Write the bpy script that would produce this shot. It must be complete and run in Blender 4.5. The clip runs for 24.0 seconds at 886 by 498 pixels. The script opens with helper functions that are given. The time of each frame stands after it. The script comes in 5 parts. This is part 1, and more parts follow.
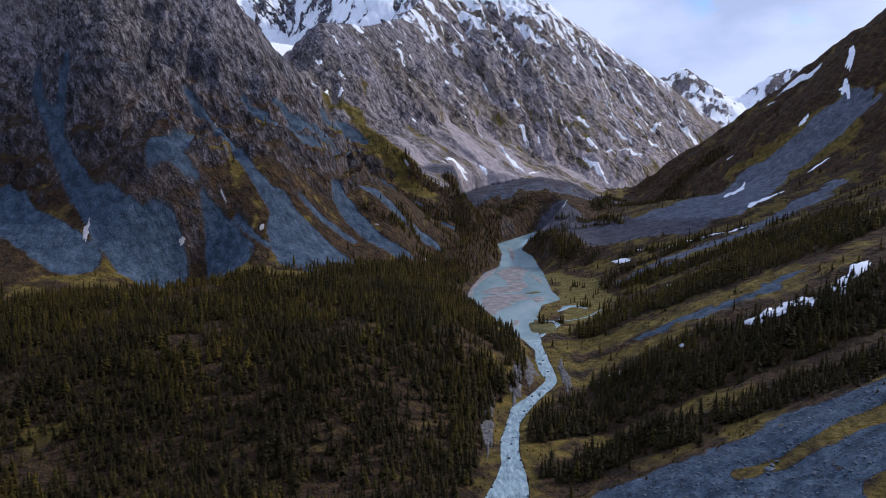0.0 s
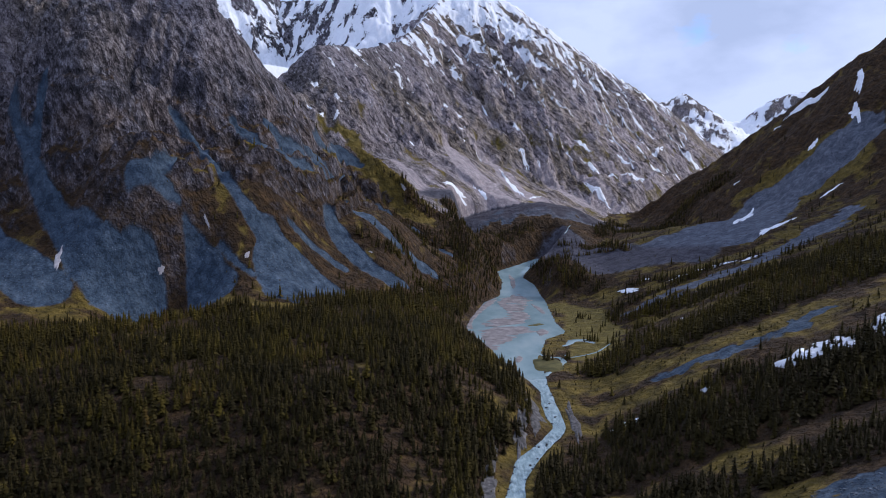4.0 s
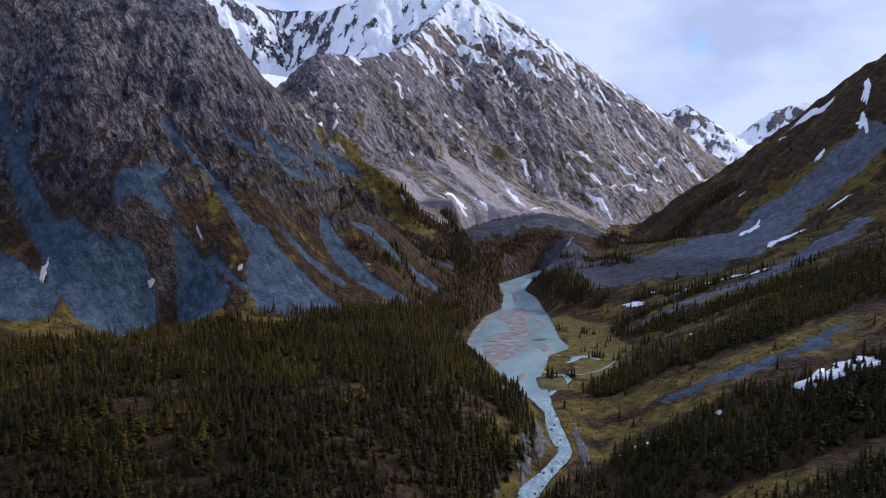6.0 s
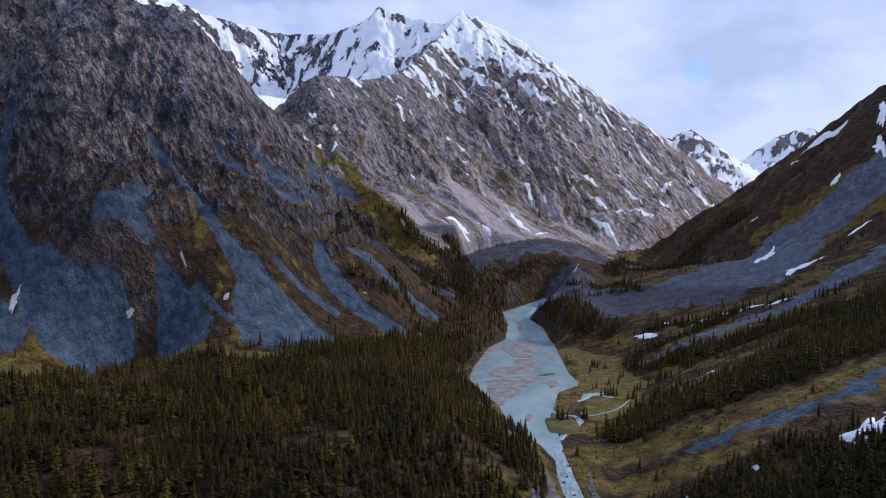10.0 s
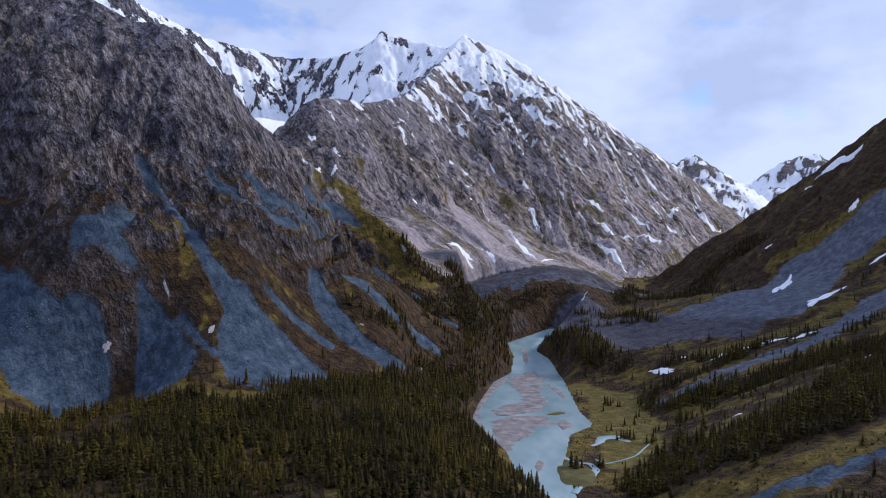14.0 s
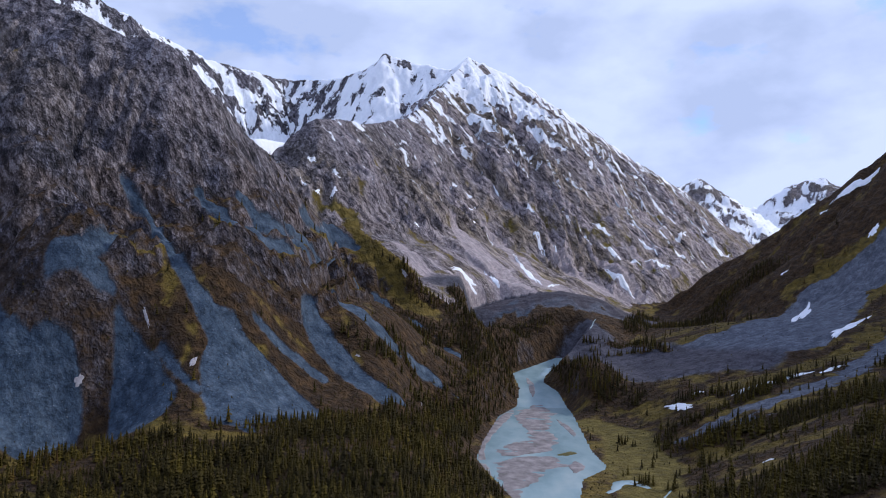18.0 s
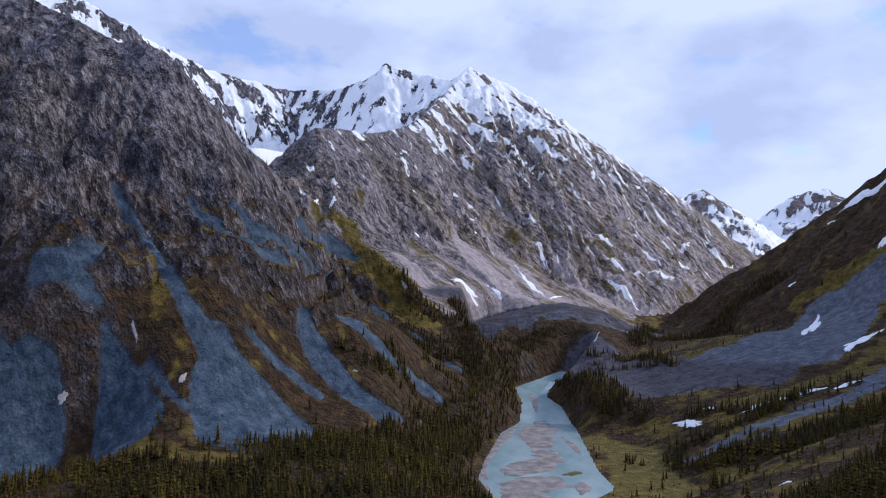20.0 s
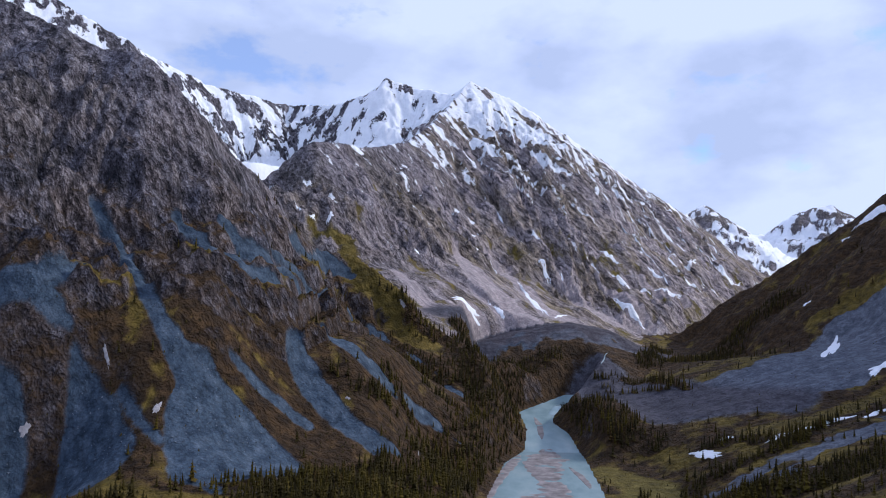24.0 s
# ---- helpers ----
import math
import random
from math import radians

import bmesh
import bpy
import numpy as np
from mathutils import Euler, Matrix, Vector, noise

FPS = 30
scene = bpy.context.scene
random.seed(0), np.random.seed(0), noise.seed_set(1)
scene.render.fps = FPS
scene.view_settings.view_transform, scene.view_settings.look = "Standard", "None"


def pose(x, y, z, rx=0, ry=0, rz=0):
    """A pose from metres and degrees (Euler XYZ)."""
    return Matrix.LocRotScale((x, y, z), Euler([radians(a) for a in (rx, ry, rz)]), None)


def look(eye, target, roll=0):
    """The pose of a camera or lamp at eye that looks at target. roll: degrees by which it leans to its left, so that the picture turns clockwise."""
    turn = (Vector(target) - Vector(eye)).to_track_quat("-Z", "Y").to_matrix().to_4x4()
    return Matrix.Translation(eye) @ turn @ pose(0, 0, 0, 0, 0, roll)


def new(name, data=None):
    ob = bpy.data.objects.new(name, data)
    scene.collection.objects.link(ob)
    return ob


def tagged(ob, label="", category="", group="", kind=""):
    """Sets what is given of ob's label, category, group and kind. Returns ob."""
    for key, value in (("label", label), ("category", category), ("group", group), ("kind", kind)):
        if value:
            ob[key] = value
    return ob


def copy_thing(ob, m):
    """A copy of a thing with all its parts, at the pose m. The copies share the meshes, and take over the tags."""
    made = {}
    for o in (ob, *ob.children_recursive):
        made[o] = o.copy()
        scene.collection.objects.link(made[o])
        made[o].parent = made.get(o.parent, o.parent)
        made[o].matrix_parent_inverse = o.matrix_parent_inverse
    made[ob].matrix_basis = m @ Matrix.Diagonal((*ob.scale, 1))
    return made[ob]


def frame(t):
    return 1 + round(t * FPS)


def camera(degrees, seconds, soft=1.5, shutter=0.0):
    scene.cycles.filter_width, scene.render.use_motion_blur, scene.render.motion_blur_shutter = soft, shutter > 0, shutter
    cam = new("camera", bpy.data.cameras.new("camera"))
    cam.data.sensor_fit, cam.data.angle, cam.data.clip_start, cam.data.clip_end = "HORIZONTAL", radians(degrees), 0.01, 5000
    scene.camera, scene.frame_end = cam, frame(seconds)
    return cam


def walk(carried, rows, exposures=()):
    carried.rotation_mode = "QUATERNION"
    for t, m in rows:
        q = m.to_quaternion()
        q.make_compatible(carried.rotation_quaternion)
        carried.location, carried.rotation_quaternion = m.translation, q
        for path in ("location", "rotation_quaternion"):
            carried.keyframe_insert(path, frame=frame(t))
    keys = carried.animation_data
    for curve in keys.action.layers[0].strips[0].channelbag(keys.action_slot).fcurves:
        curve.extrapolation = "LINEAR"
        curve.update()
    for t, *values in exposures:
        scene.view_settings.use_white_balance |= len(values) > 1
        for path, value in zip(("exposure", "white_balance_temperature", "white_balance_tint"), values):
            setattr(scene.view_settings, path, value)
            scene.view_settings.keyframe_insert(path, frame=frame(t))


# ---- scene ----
cam = camera(68.0, 24.0, 1.0)
METRES, EYE, TILT, LEAN, TURN = 280.0, 170.0, -8.0, 0.0, 0.0
ROWS = [
    (0.0, 0.00000, 0.00000, 0.00000, -0.066, 0.666, 0.097),
    (0.5, 0.00069, 0.02161, 0.00335, -0.097, 0.941, 0.058),
    (1.0, 0.00137, 0.04320, 0.00667, -0.123, 1.215, 0.025),
    (1.5, 0.00204, 0.06474, 0.00992, -0.146, 1.487, 0.005),
    (2.0, 0.00268, 0.08623, 0.01309, -0.163, 1.756, -0.005),
    (2.5, 0.00329, 0.10764, 0.01613, -0.174, 2.021, -0.013),
    (4.5, 0.00572, 0.19302, 0.02778, -0.179, 3.004, -0.063),
    (5.0, 0.00637, 0.21426, 0.03061, -0.168, 3.245, -0.086),
    (5.5, 0.00711, 0.23543, 0.03340, -0.156, 3.475, -0.115),
    (6.0, 0.00791, 0.25654, 0.03624, -0.140, 3.700, -0.145),
    (6.5, 0.00876, 0.27759, 0.03917, -0.123, 3.930, -0.178),
    (7.0, 0.00961, 0.29859, 0.04226, -0.096, 4.169, -0.207),
    (7.5, 0.01041, 0.31952, 0.04550, -0.057, 4.419, -0.233),
    (8.0, 0.01117, 0.34039, 0.04885, -0.035, 4.675, -0.257),
    (8.5, 0.01184, 0.36118, 0.05231, -0.017, 4.937, -0.283),
    (9.0, 0.01237, 0.38191, 0.05590, 0.005, 5.212, -0.309),
    (9.5, 0.01273, 0.40256, 0.05965, 0.026, 5.506, -0.334),
    (10.0, 0.01292, 0.42313, 0.06354, 0.045, 5.782, -0.365),
    (10.5, 0.01293, 0.44362, 0.06760, 0.060, 6.049, -0.400),
    (12.5, 0.01225, 0.52518, 0.08455, 0.165, 7.074, -0.530),
    (13.0, 0.01206, 0.54545, 0.08883, 0.191, 7.347, -0.551),
    (13.5, 0.01191, 0.56560, 0.09312, 0.207, 7.631, -0.568),
    (14.0, 0.01179, 0.58565, 0.09737, 0.223, 7.915, -0.590),
    (14.5, 0.01173, 0.60561, 0.10158, 0.245, 8.188, -0.620),
    (15.0, 0.01173, 0.62552, 0.10575, 0.271, 8.458, -0.656),
    (15.5, 0.01179, 0.64540, 0.10987, 0.289, 8.710, -0.697),
    (16.0, 0.01189, 0.66523, 0.11395, 0.318, 8.957, -0.740),
    (16.5, 0.01202, 0.68502, 0.11802, 0.345, 9.211, -0.781),
    (17.0, 0.01219, 0.70473, 0.12204, 0.369, 9.457, -0.820),
    (17.5, 0.01237, 0.72435, 0.12602, 0.396, 9.698, -0.855),
    (18.0, 0.01257, 0.74388, 0.12994, 0.421, 9.938, -0.885),
    (18.5, 0.01278, 0.76330, 0.13383, 0.449, 10.175, -0.904),
    (20.5, 0.01380, 0.84056, 0.14918, 0.523, 11.086, -0.931),
    (21.0, 0.01412, 0.85975, 0.15305, 0.539, 11.297, -0.938),
    (21.5, 0.01449, 0.87885, 0.15700, 0.552, 11.496, -0.946),
    (22.0, 0.01491, 0.89787, 0.16104, 0.563, 11.682, -0.960),
    (22.5, 0.01537, 0.91684, 0.16519, 0.573, 11.857, -0.975),
    (23.0, 0.01583, 0.93580, 0.16943, 0.588, 12.018, -0.987),
    (23.5, 0.01632, 0.95478, 0.17373, 0.599, 12.171, -1.000),
    (24.0, 0.01682, 0.97377, 0.17807, 0.613, 12.314, -1.009),
]
walk(cam, [(t, pose(0, 0, EYE, TILT, LEAN, TURN) @ pose(METRES * x, METRES * y, METRES * z, 90 + pitch, roll, yaw)) for t, x, y, z, yaw, pitch, roll in ROWS], exposures=((0, -0.02, 5960, 13), (12, 0.02, 5960, 13), (24, 0.07, 5960, 13)))

# ---- light ----
world = bpy.data.worlds.new("sky")
scene.world = world
world.use_nodes = True
SUN_TURN, SUN_UP = radians(72), radians(34)


def make_sky():
    nodes, links = world.node_tree.nodes, world.node_tree.links
    nodes.clear()
    out, back = nodes.new("ShaderNodeOutputWorld"), nodes.new("ShaderNodeBackground")
    sky = nodes.new("ShaderNodeTexSky")
    sky.sky_type, sky.sun_disc, sky.sun_elevation, sky.sun_rotation = "NISHITA", False, SUN_UP, SUN_TURN
    sky.altitude = 2000
    place = nodes.new("ShaderNodeTexCoord")
    stretch = nodes.new("ShaderNodeMapping")
    stretch.inputs["Scale"].default_value = (1.0, 1.0, 1.9)
    stretch.inputs["Location"].default_value = (0.31, 0.0, 0.17)
    links.new(place.outputs["Generated"], stretch.inputs["Vector"])
    big, small = nodes.new("ShaderNodeTexNoise"), nodes.new("ShaderNodeTexNoise")
    big.inputs["Scale"].default_value, big.inputs["Detail"].default_value, big.inputs["Roughness"].default_value = 4.4, 9, 0.55
    small.inputs["Scale"].default_value, small.inputs["Detail"].default_value = 4.2, 7
    for n in (big, small):
        links.new(stretch.outputs["Vector"], n.inputs["Vector"])
    cover = nodes.new("ShaderNodeValToRGB")
    cover.color_ramp.elements[0].position, cover.color_ramp.elements[1].position = 0.36, 0.43
    cover.color_ramp.elements[0].color = (0.5, 0.5, 0.5, 1)
    links.new(big.outputs["Fac"], cover.inputs["Fac"])
    tone = nodes.new("ShaderNodeValToRGB")
    tone.color_ramp.elements[0].position, tone.color_ramp.elements[0].color = 0.39, (0.49, 0.575, 0.80, 1)
    tone.color_ramp.elements[1].position, tone.color_ramp.elements[1].color = 0.58, (0.685, 0.77, 1.03, 1)
    links.new(small.outputs["Fac"], tone.inputs["Fac"])
    dim = nodes.new("ShaderNodeMixRGB")
    dim.blend_type, dim.inputs["Fac"].default_value = "MULTIPLY", 1.0
    dim.inputs["Color2"].default_value = (0.13, 0.17, 0.225, 1)
    links.new(sky.outputs["Color"], dim.inputs["Color1"])
    mix = nodes.new("ShaderNodeMixRGB")
    links.new(cover.outputs["Color"], mix.inputs["Fac"])
    links.new(dim.outputs["Color"], mix.inputs["Color1"])
    links.new(tone.outputs["Color"], mix.inputs["Color2"])
    links.new(mix.outputs["Color"], back.inputs["Color"])
    back.inputs["Strength"].default_value = 1.0
    links.new(back.outputs["Background"], out.inputs["Surface"])


make_sky()
sun = new("sun", bpy.data.lights.new("sun", "SUN"))
sun.data.energy, sun.data.angle, sun.data.color = 2.65, radians(6), (1.0, 0.93, 0.84)
sun.matrix_world = look((950, 300, 675), (0, 0, 0))


# ---- materials ----
def node_material(name):
    mat = bpy.data.materials.new(name)
    mat.use_nodes = True
    return mat, mat.node_tree.nodes, mat.node_tree.links, mat.node_tree.nodes["Principled BSDF"]


def noise_node(nodes, links, source, scale, detail, rough=0.55, stretch=None):
    if stretch:
        m = nodes.new("ShaderNodeMapping")
        m.inputs["Scale"].default_value = stretch
        links.new(source, m.inputs["Vector"])
        source = m.outputs["Vector"]
    n = nodes.new("ShaderNodeTexNoise")
    n.inputs["Scale"].default_value, n.inputs["Detail"].default_value, n.inputs["Roughness"].default_value = scale, detail, rough
    links.new(source, n.inputs["Vector"])
    return n.outputs["Fac"]


def ramp_node(nodes, links, source, stops):
    r = nodes.new("ShaderNodeValToRGB")
    while len(r.color_ramp.elements) < len(stops):
        r.color_ramp.elements.new(0.5)
    for e, (p, c) in zip(r.color_ramp.elements, stops):
        e.position, e.color = p, (*c, 1)
    links.new(source, r.inputs["Fac"])
    return r.outputs["Color"]


def maths(nodes, links, how, a, b):
    n = nodes.new("ShaderNodeMath")
    n.operation = how
    for k, v in enumerate((a, b)):
        if isinstance(v, (int, float)):
            n.inputs[k].default_value = v
        else:
            links.new(v, n.inputs[k])
    return n.outputs["Value"]


def mixed(nodes, links, fac, a, b, how="MIX"):
    n = nodes.new("ShaderNodeMixRGB")
    n.blend_type = how
    for k, v in zip(("Fac", "Color1", "Color2"), (fac, a, b)):
        if isinstance(v, (int, float)):
            n.inputs[k].default_value = v
        elif isinstance(v, tuple):
            n.inputs[k].default_value = (*v, 1)
        else:
            links.new(v, n.inputs[k])
    return n.outputs["Color"]


def land_material():
    mat, nodes, links, bsdf = node_material("mountain_ground")
    place = nodes.new("ShaderNodeTexCoord").outputs["Object"]
    cover, tone = nodes.new("ShaderNodeAttribute"), nodes.new("ShaderNodeAttribute")
    cover.attribute_name, tone.attribute_name = "cover", "tone"
    c, t = nodes.new("ShaderNodeSeparateColor"), nodes.new("ShaderNodeSeparateColor")
    links.new(cover.outputs["Color"], c.inputs["Color"])
    links.new(tone.outputs["Color"], t.inputs["Color"])
    wide = noise_node(nodes, links, place, 0.018, 6)
    mid = noise_node(nodes, links, place, 0.09, 8, 0.62)
    fine = noise_node(nodes, links, place, 0.55, 6, 0.65)

    def leaning(way, share):
        """The place, squeezed along the way in which the rock's ribs run."""
        size = math.sqrt(sum(v * v for v in way))
        dot, drawn, less = (nodes.new("ShaderNodeVectorMath") for _ in range(3))
        dot.operation, drawn.operation, less.operation = "DOT_PRODUCT", "SCALE", "SUBTRACT"
        dot.inputs[1].default_value = drawn.inputs[0].default_value = tuple(v / size for v in way)
        links.new(place, dot.inputs[0])
        links.new(maths(nodes, links, "MULTIPLY", dot.outputs["Value"], share), drawn.inputs["Scale"])
        links.new(place, less.inputs[0])
        links.new(drawn.outputs["Vector"], less.inputs[1])
        return less.outputs["Vector"]

    upright, slant = leaning((0.45, -0.1, -1.0), 0.5), leaning((0.9, -0.45, -0.8), 0.82)
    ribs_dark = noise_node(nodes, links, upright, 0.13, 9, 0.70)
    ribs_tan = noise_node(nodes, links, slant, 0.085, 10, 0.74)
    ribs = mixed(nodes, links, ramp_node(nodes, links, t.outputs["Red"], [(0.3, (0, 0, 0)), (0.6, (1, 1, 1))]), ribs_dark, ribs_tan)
    cracks = nodes.new("ShaderNodeTexVoronoi")
    cracks.feature = "DISTANCE_TO_EDGE"
    cracks.inputs["Scale"].default_value = 0.30
    squeeze = nodes.new("ShaderNodeMapping")
    squeeze.inputs["Scale"].default_value = (1.0, 1.0, 0.35)
    links.new(place, squeeze.inputs["Vector"])
    links.new(squeeze.outputs["Vector"], cracks.inputs["Vector"])
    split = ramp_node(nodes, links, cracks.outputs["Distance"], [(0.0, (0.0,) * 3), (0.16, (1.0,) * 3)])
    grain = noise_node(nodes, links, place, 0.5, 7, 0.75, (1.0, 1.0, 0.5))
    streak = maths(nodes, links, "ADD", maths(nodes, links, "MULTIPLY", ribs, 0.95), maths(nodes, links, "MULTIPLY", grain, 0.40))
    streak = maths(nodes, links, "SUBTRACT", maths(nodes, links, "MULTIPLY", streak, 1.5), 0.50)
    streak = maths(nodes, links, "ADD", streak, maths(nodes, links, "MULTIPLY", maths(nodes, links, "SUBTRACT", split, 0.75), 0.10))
    warp = nodes.new("ShaderNodeTexNoise")
    warp.inputs["Scale"].default_value, warp.inputs["Detail"].default_value = 0.08, 4
    links.new(place, warp.inputs["Vector"])
    facets, peaks = [], []
    for way, share, scale in (((0.45, -0.1, -1.0), 0.55, 0.16), ((0.9, -0.45, -0.8), 0.6, 0.13), ((0.2, 0.3, -1.0), 0.4, 0.42)):
        push, cell = nodes.new("ShaderNodeVectorMath"), nodes.new("ShaderNodeTexVoronoi")
        push.operation = "MULTIPLY_ADD"
        push.inputs[1].default_value = (9.0, 9.0, 9.0)
        links.new(warp.outputs["Color"], push.inputs[0])
        links.new(leaning(way, share), push.inputs[2])
        cell.inputs["Scale"].default_value = scale
        links.new(push.outputs["Vector"], cell.inputs["Vector"])
        tell = nodes.new("ShaderNodeSeparateColor")
        links.new(cell.outputs["Color"], tell.inputs["Color"])
        facets.append(tell.outputs["Red"])
        peaks.append(cell.outputs["Distance"])
    block = mixed(nodes, links, ramp_node(nodes, links, t.outputs["Red"], [(0.3, (0, 0, 0)), (0.6, (1, 1, 1))]), facets[0], facets[1])
    knob = mixed(nodes, links, ramp_node(nodes, links, t.outputs["Red"], [(0.3, (0, 0, 0)), (0.6, (1, 1, 1))]), peaks[0], peaks[1])
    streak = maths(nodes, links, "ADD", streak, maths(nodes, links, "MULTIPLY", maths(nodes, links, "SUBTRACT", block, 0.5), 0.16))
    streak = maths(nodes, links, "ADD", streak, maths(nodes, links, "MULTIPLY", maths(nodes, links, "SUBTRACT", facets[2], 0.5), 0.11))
    pebble = nodes.new("ShaderNodeTexVoronoi")
    pebble.inputs["Scale"].default_value = 0.42
    links.new(place, pebble.inputs["Vector"])
    # dark crags: crevice shade and pale highlights are painted in through the streak
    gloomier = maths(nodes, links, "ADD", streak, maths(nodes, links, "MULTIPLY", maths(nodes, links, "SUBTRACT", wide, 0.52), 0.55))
    # bare rock: dark schist darkened for cloud shade, or the high massif's tan rock lightened for sun
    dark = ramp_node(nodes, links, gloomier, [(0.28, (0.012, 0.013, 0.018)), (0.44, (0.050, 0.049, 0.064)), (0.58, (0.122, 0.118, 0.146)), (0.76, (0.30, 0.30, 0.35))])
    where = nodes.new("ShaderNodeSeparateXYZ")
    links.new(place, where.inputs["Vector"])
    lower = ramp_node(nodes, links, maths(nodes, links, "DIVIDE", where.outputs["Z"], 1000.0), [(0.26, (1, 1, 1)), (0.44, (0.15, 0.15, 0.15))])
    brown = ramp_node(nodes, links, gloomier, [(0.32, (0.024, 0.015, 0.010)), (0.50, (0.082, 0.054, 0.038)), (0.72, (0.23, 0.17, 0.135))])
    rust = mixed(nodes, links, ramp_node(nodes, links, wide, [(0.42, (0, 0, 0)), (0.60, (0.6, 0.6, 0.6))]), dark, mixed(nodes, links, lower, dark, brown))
    # blue is raised in the tan and dark ramps to stand in for haze
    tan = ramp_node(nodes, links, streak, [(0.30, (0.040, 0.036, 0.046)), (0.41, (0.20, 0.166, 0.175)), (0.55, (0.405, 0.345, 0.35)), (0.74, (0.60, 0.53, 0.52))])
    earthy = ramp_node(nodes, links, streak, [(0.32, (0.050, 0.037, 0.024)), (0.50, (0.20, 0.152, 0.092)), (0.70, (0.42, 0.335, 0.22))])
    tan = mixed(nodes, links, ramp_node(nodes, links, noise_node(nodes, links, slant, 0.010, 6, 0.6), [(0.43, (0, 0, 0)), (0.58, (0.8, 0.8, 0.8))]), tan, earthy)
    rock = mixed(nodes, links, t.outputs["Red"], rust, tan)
    # broken stone
    stones = ramp_node(nodes, links, pebble.outputs["Distance"], [(0.0, (1.15, 1.15, 1.15)), (0.55, (0.92, 0.92, 0.92)), (0.9, (0.62, 0.62, 0.62))])
    grit = ramp_node(nodes, links, mid, [(0.38, (0.030, 0.049, 0.077)), (0.5, (0.048, 0.074, 0.109)), (0.62, (0.076, 0.106, 0.146))])
    pink = ramp_node(nodes, links, mid, [(0.32, (0.25, 0.208, 0.214)), (0.5, (0.33, 0.28, 0.283)), (0.68, (0.42, 0.365, 0.36))])
    scree = mixed(nodes, links, t.outputs["Green"], grit, pink)
    east = maths(nodes, links, "GREATER_THAN", where.outputs["X"], 110.0)
    trains = noise_node(nodes, links, mixed(nodes, links, east, leaning((0.5, -0.6, -0.62), 0.9), leaning((-0.85, -0.25, -0.45), 0.9)), 0.16, 6, 0.65)
    scree = mixed(nodes, links, 1.0, scree, ramp_node(nodes, links, trains, [(0.34, (0.68, 0.70, 0.72)), (0.52, (1.0, 1.0, 1.0)), (0.68, (1.32, 1.28, 1.25))]), "MULTIPLY")
    # dark purple rubble; also the shade over the moraine, painted as darker scree
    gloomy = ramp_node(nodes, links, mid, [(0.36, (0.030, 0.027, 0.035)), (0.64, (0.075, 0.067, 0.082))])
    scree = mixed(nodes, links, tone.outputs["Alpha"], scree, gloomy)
    scree = mixed(nodes, links, 1.0, scree, stones, "MULTIPLY")
    # soil, heath and grass
    soil = ramp_node(nodes, links, mid, [(0.33, (0.021, 0.012, 0.0055)), (0.52, (0.052, 0.029, 0.0115)), (0.70, (0.098, 0.055, 0.021))])
    grass = ramp_node(nodes, links, mid, [(0.30, (0.045, 0.032, 0.006)), (0.50, (0.106, 0.074, 0.0125)), (0.64, (0.165, 0.114, 0.022)), (0.76, (0.20, 0.158, 0.052))])
    ochre = ramp_node(nodes, links, mid, [(0.30, (0.060, 0.047, 0.010)), (0.50, (0.115, 0.088, 0.018)), (0.66, (0.165, 0.128, 0.034)), (0.78, (0.21, 0.165, 0.06))])
    grass = mixed(nodes, links, t.outputs["Red"], grass, ochre)
    snow = ramp_node(nodes, links, mid, [(0.3, (0.74, 0.77, 0.82)), (0.7, (0.84, 0.86, 0.90))])

    def edge(value, amount, width):
        v = maths(nodes, links, "ADD", value, maths(nodes, links, "MULTIPLY", maths(nodes, links, "SUBTRACT", maths(nodes, links, "ADD", maths(nodes, links, "MULTIPLY", mid, 0.6), maths(nodes, links, "MULTIPLY", fine, 0.4)), 0.5), amount))
        return ramp_node(nodes, links, v, [(0.5 - width, (0, 0, 0)), (0.5 + width, (1, 1, 1))])

    is_wood = edge(t.outputs["Blue"], 0.8, 0.2)
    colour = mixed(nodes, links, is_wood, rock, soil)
    is_grass = edge(c.outputs["Green"], 1.2, 0.16)
    colour = mixed(nodes, links, is_grass, colour, grass)
    is_scree = edge(c.outputs["Red"], 0.85, 0.10)
    colour = mixed(nodes, links, is_scree, colour, scree)
    is_snow = edge(maths(nodes, links, "ADD", c.outputs["Blue"], maths(nodes, links, "MULTIPLY", maths(nodes, links, "SUBTRACT", ribs, 0.5), 1.5)), 1.0, 0.04)
    colour = mixed(nodes, links, is_snow, colour, snow)
    links.new(colour, bsdf.inputs["Base Color"])
    links.new(ramp_node(nodes, links, is_snow, [(0, (0.92,) * 3), (1, (0.6,) * 3)]), bsdf.inputs["Roughness"])
    bsdf.inputs["Specular IOR Level"].default_value = 0.25
    bump, coarse = nodes.new("ShaderNodeBump"), nodes.new("ShaderNodeBump")
    bump.inputs["Strength"].default_value, bump.inputs["Distance"].default_value = 0.8, 0.9
    coarse.inputs["Strength"].default_value, coarse.inputs["Distance"].default_value = 1.0, 11.0
    links.new(fine, bump.inputs["Height"])
    hard = maths(nodes, links, "SUBTRACT", 1.0, maths(nodes, links, "MAXIMUM", maths(nodes, links, "MAXIMUM", is_snow, is_scree), maths(nodes, links, "MULTIPLY", is_grass, 0.6)))
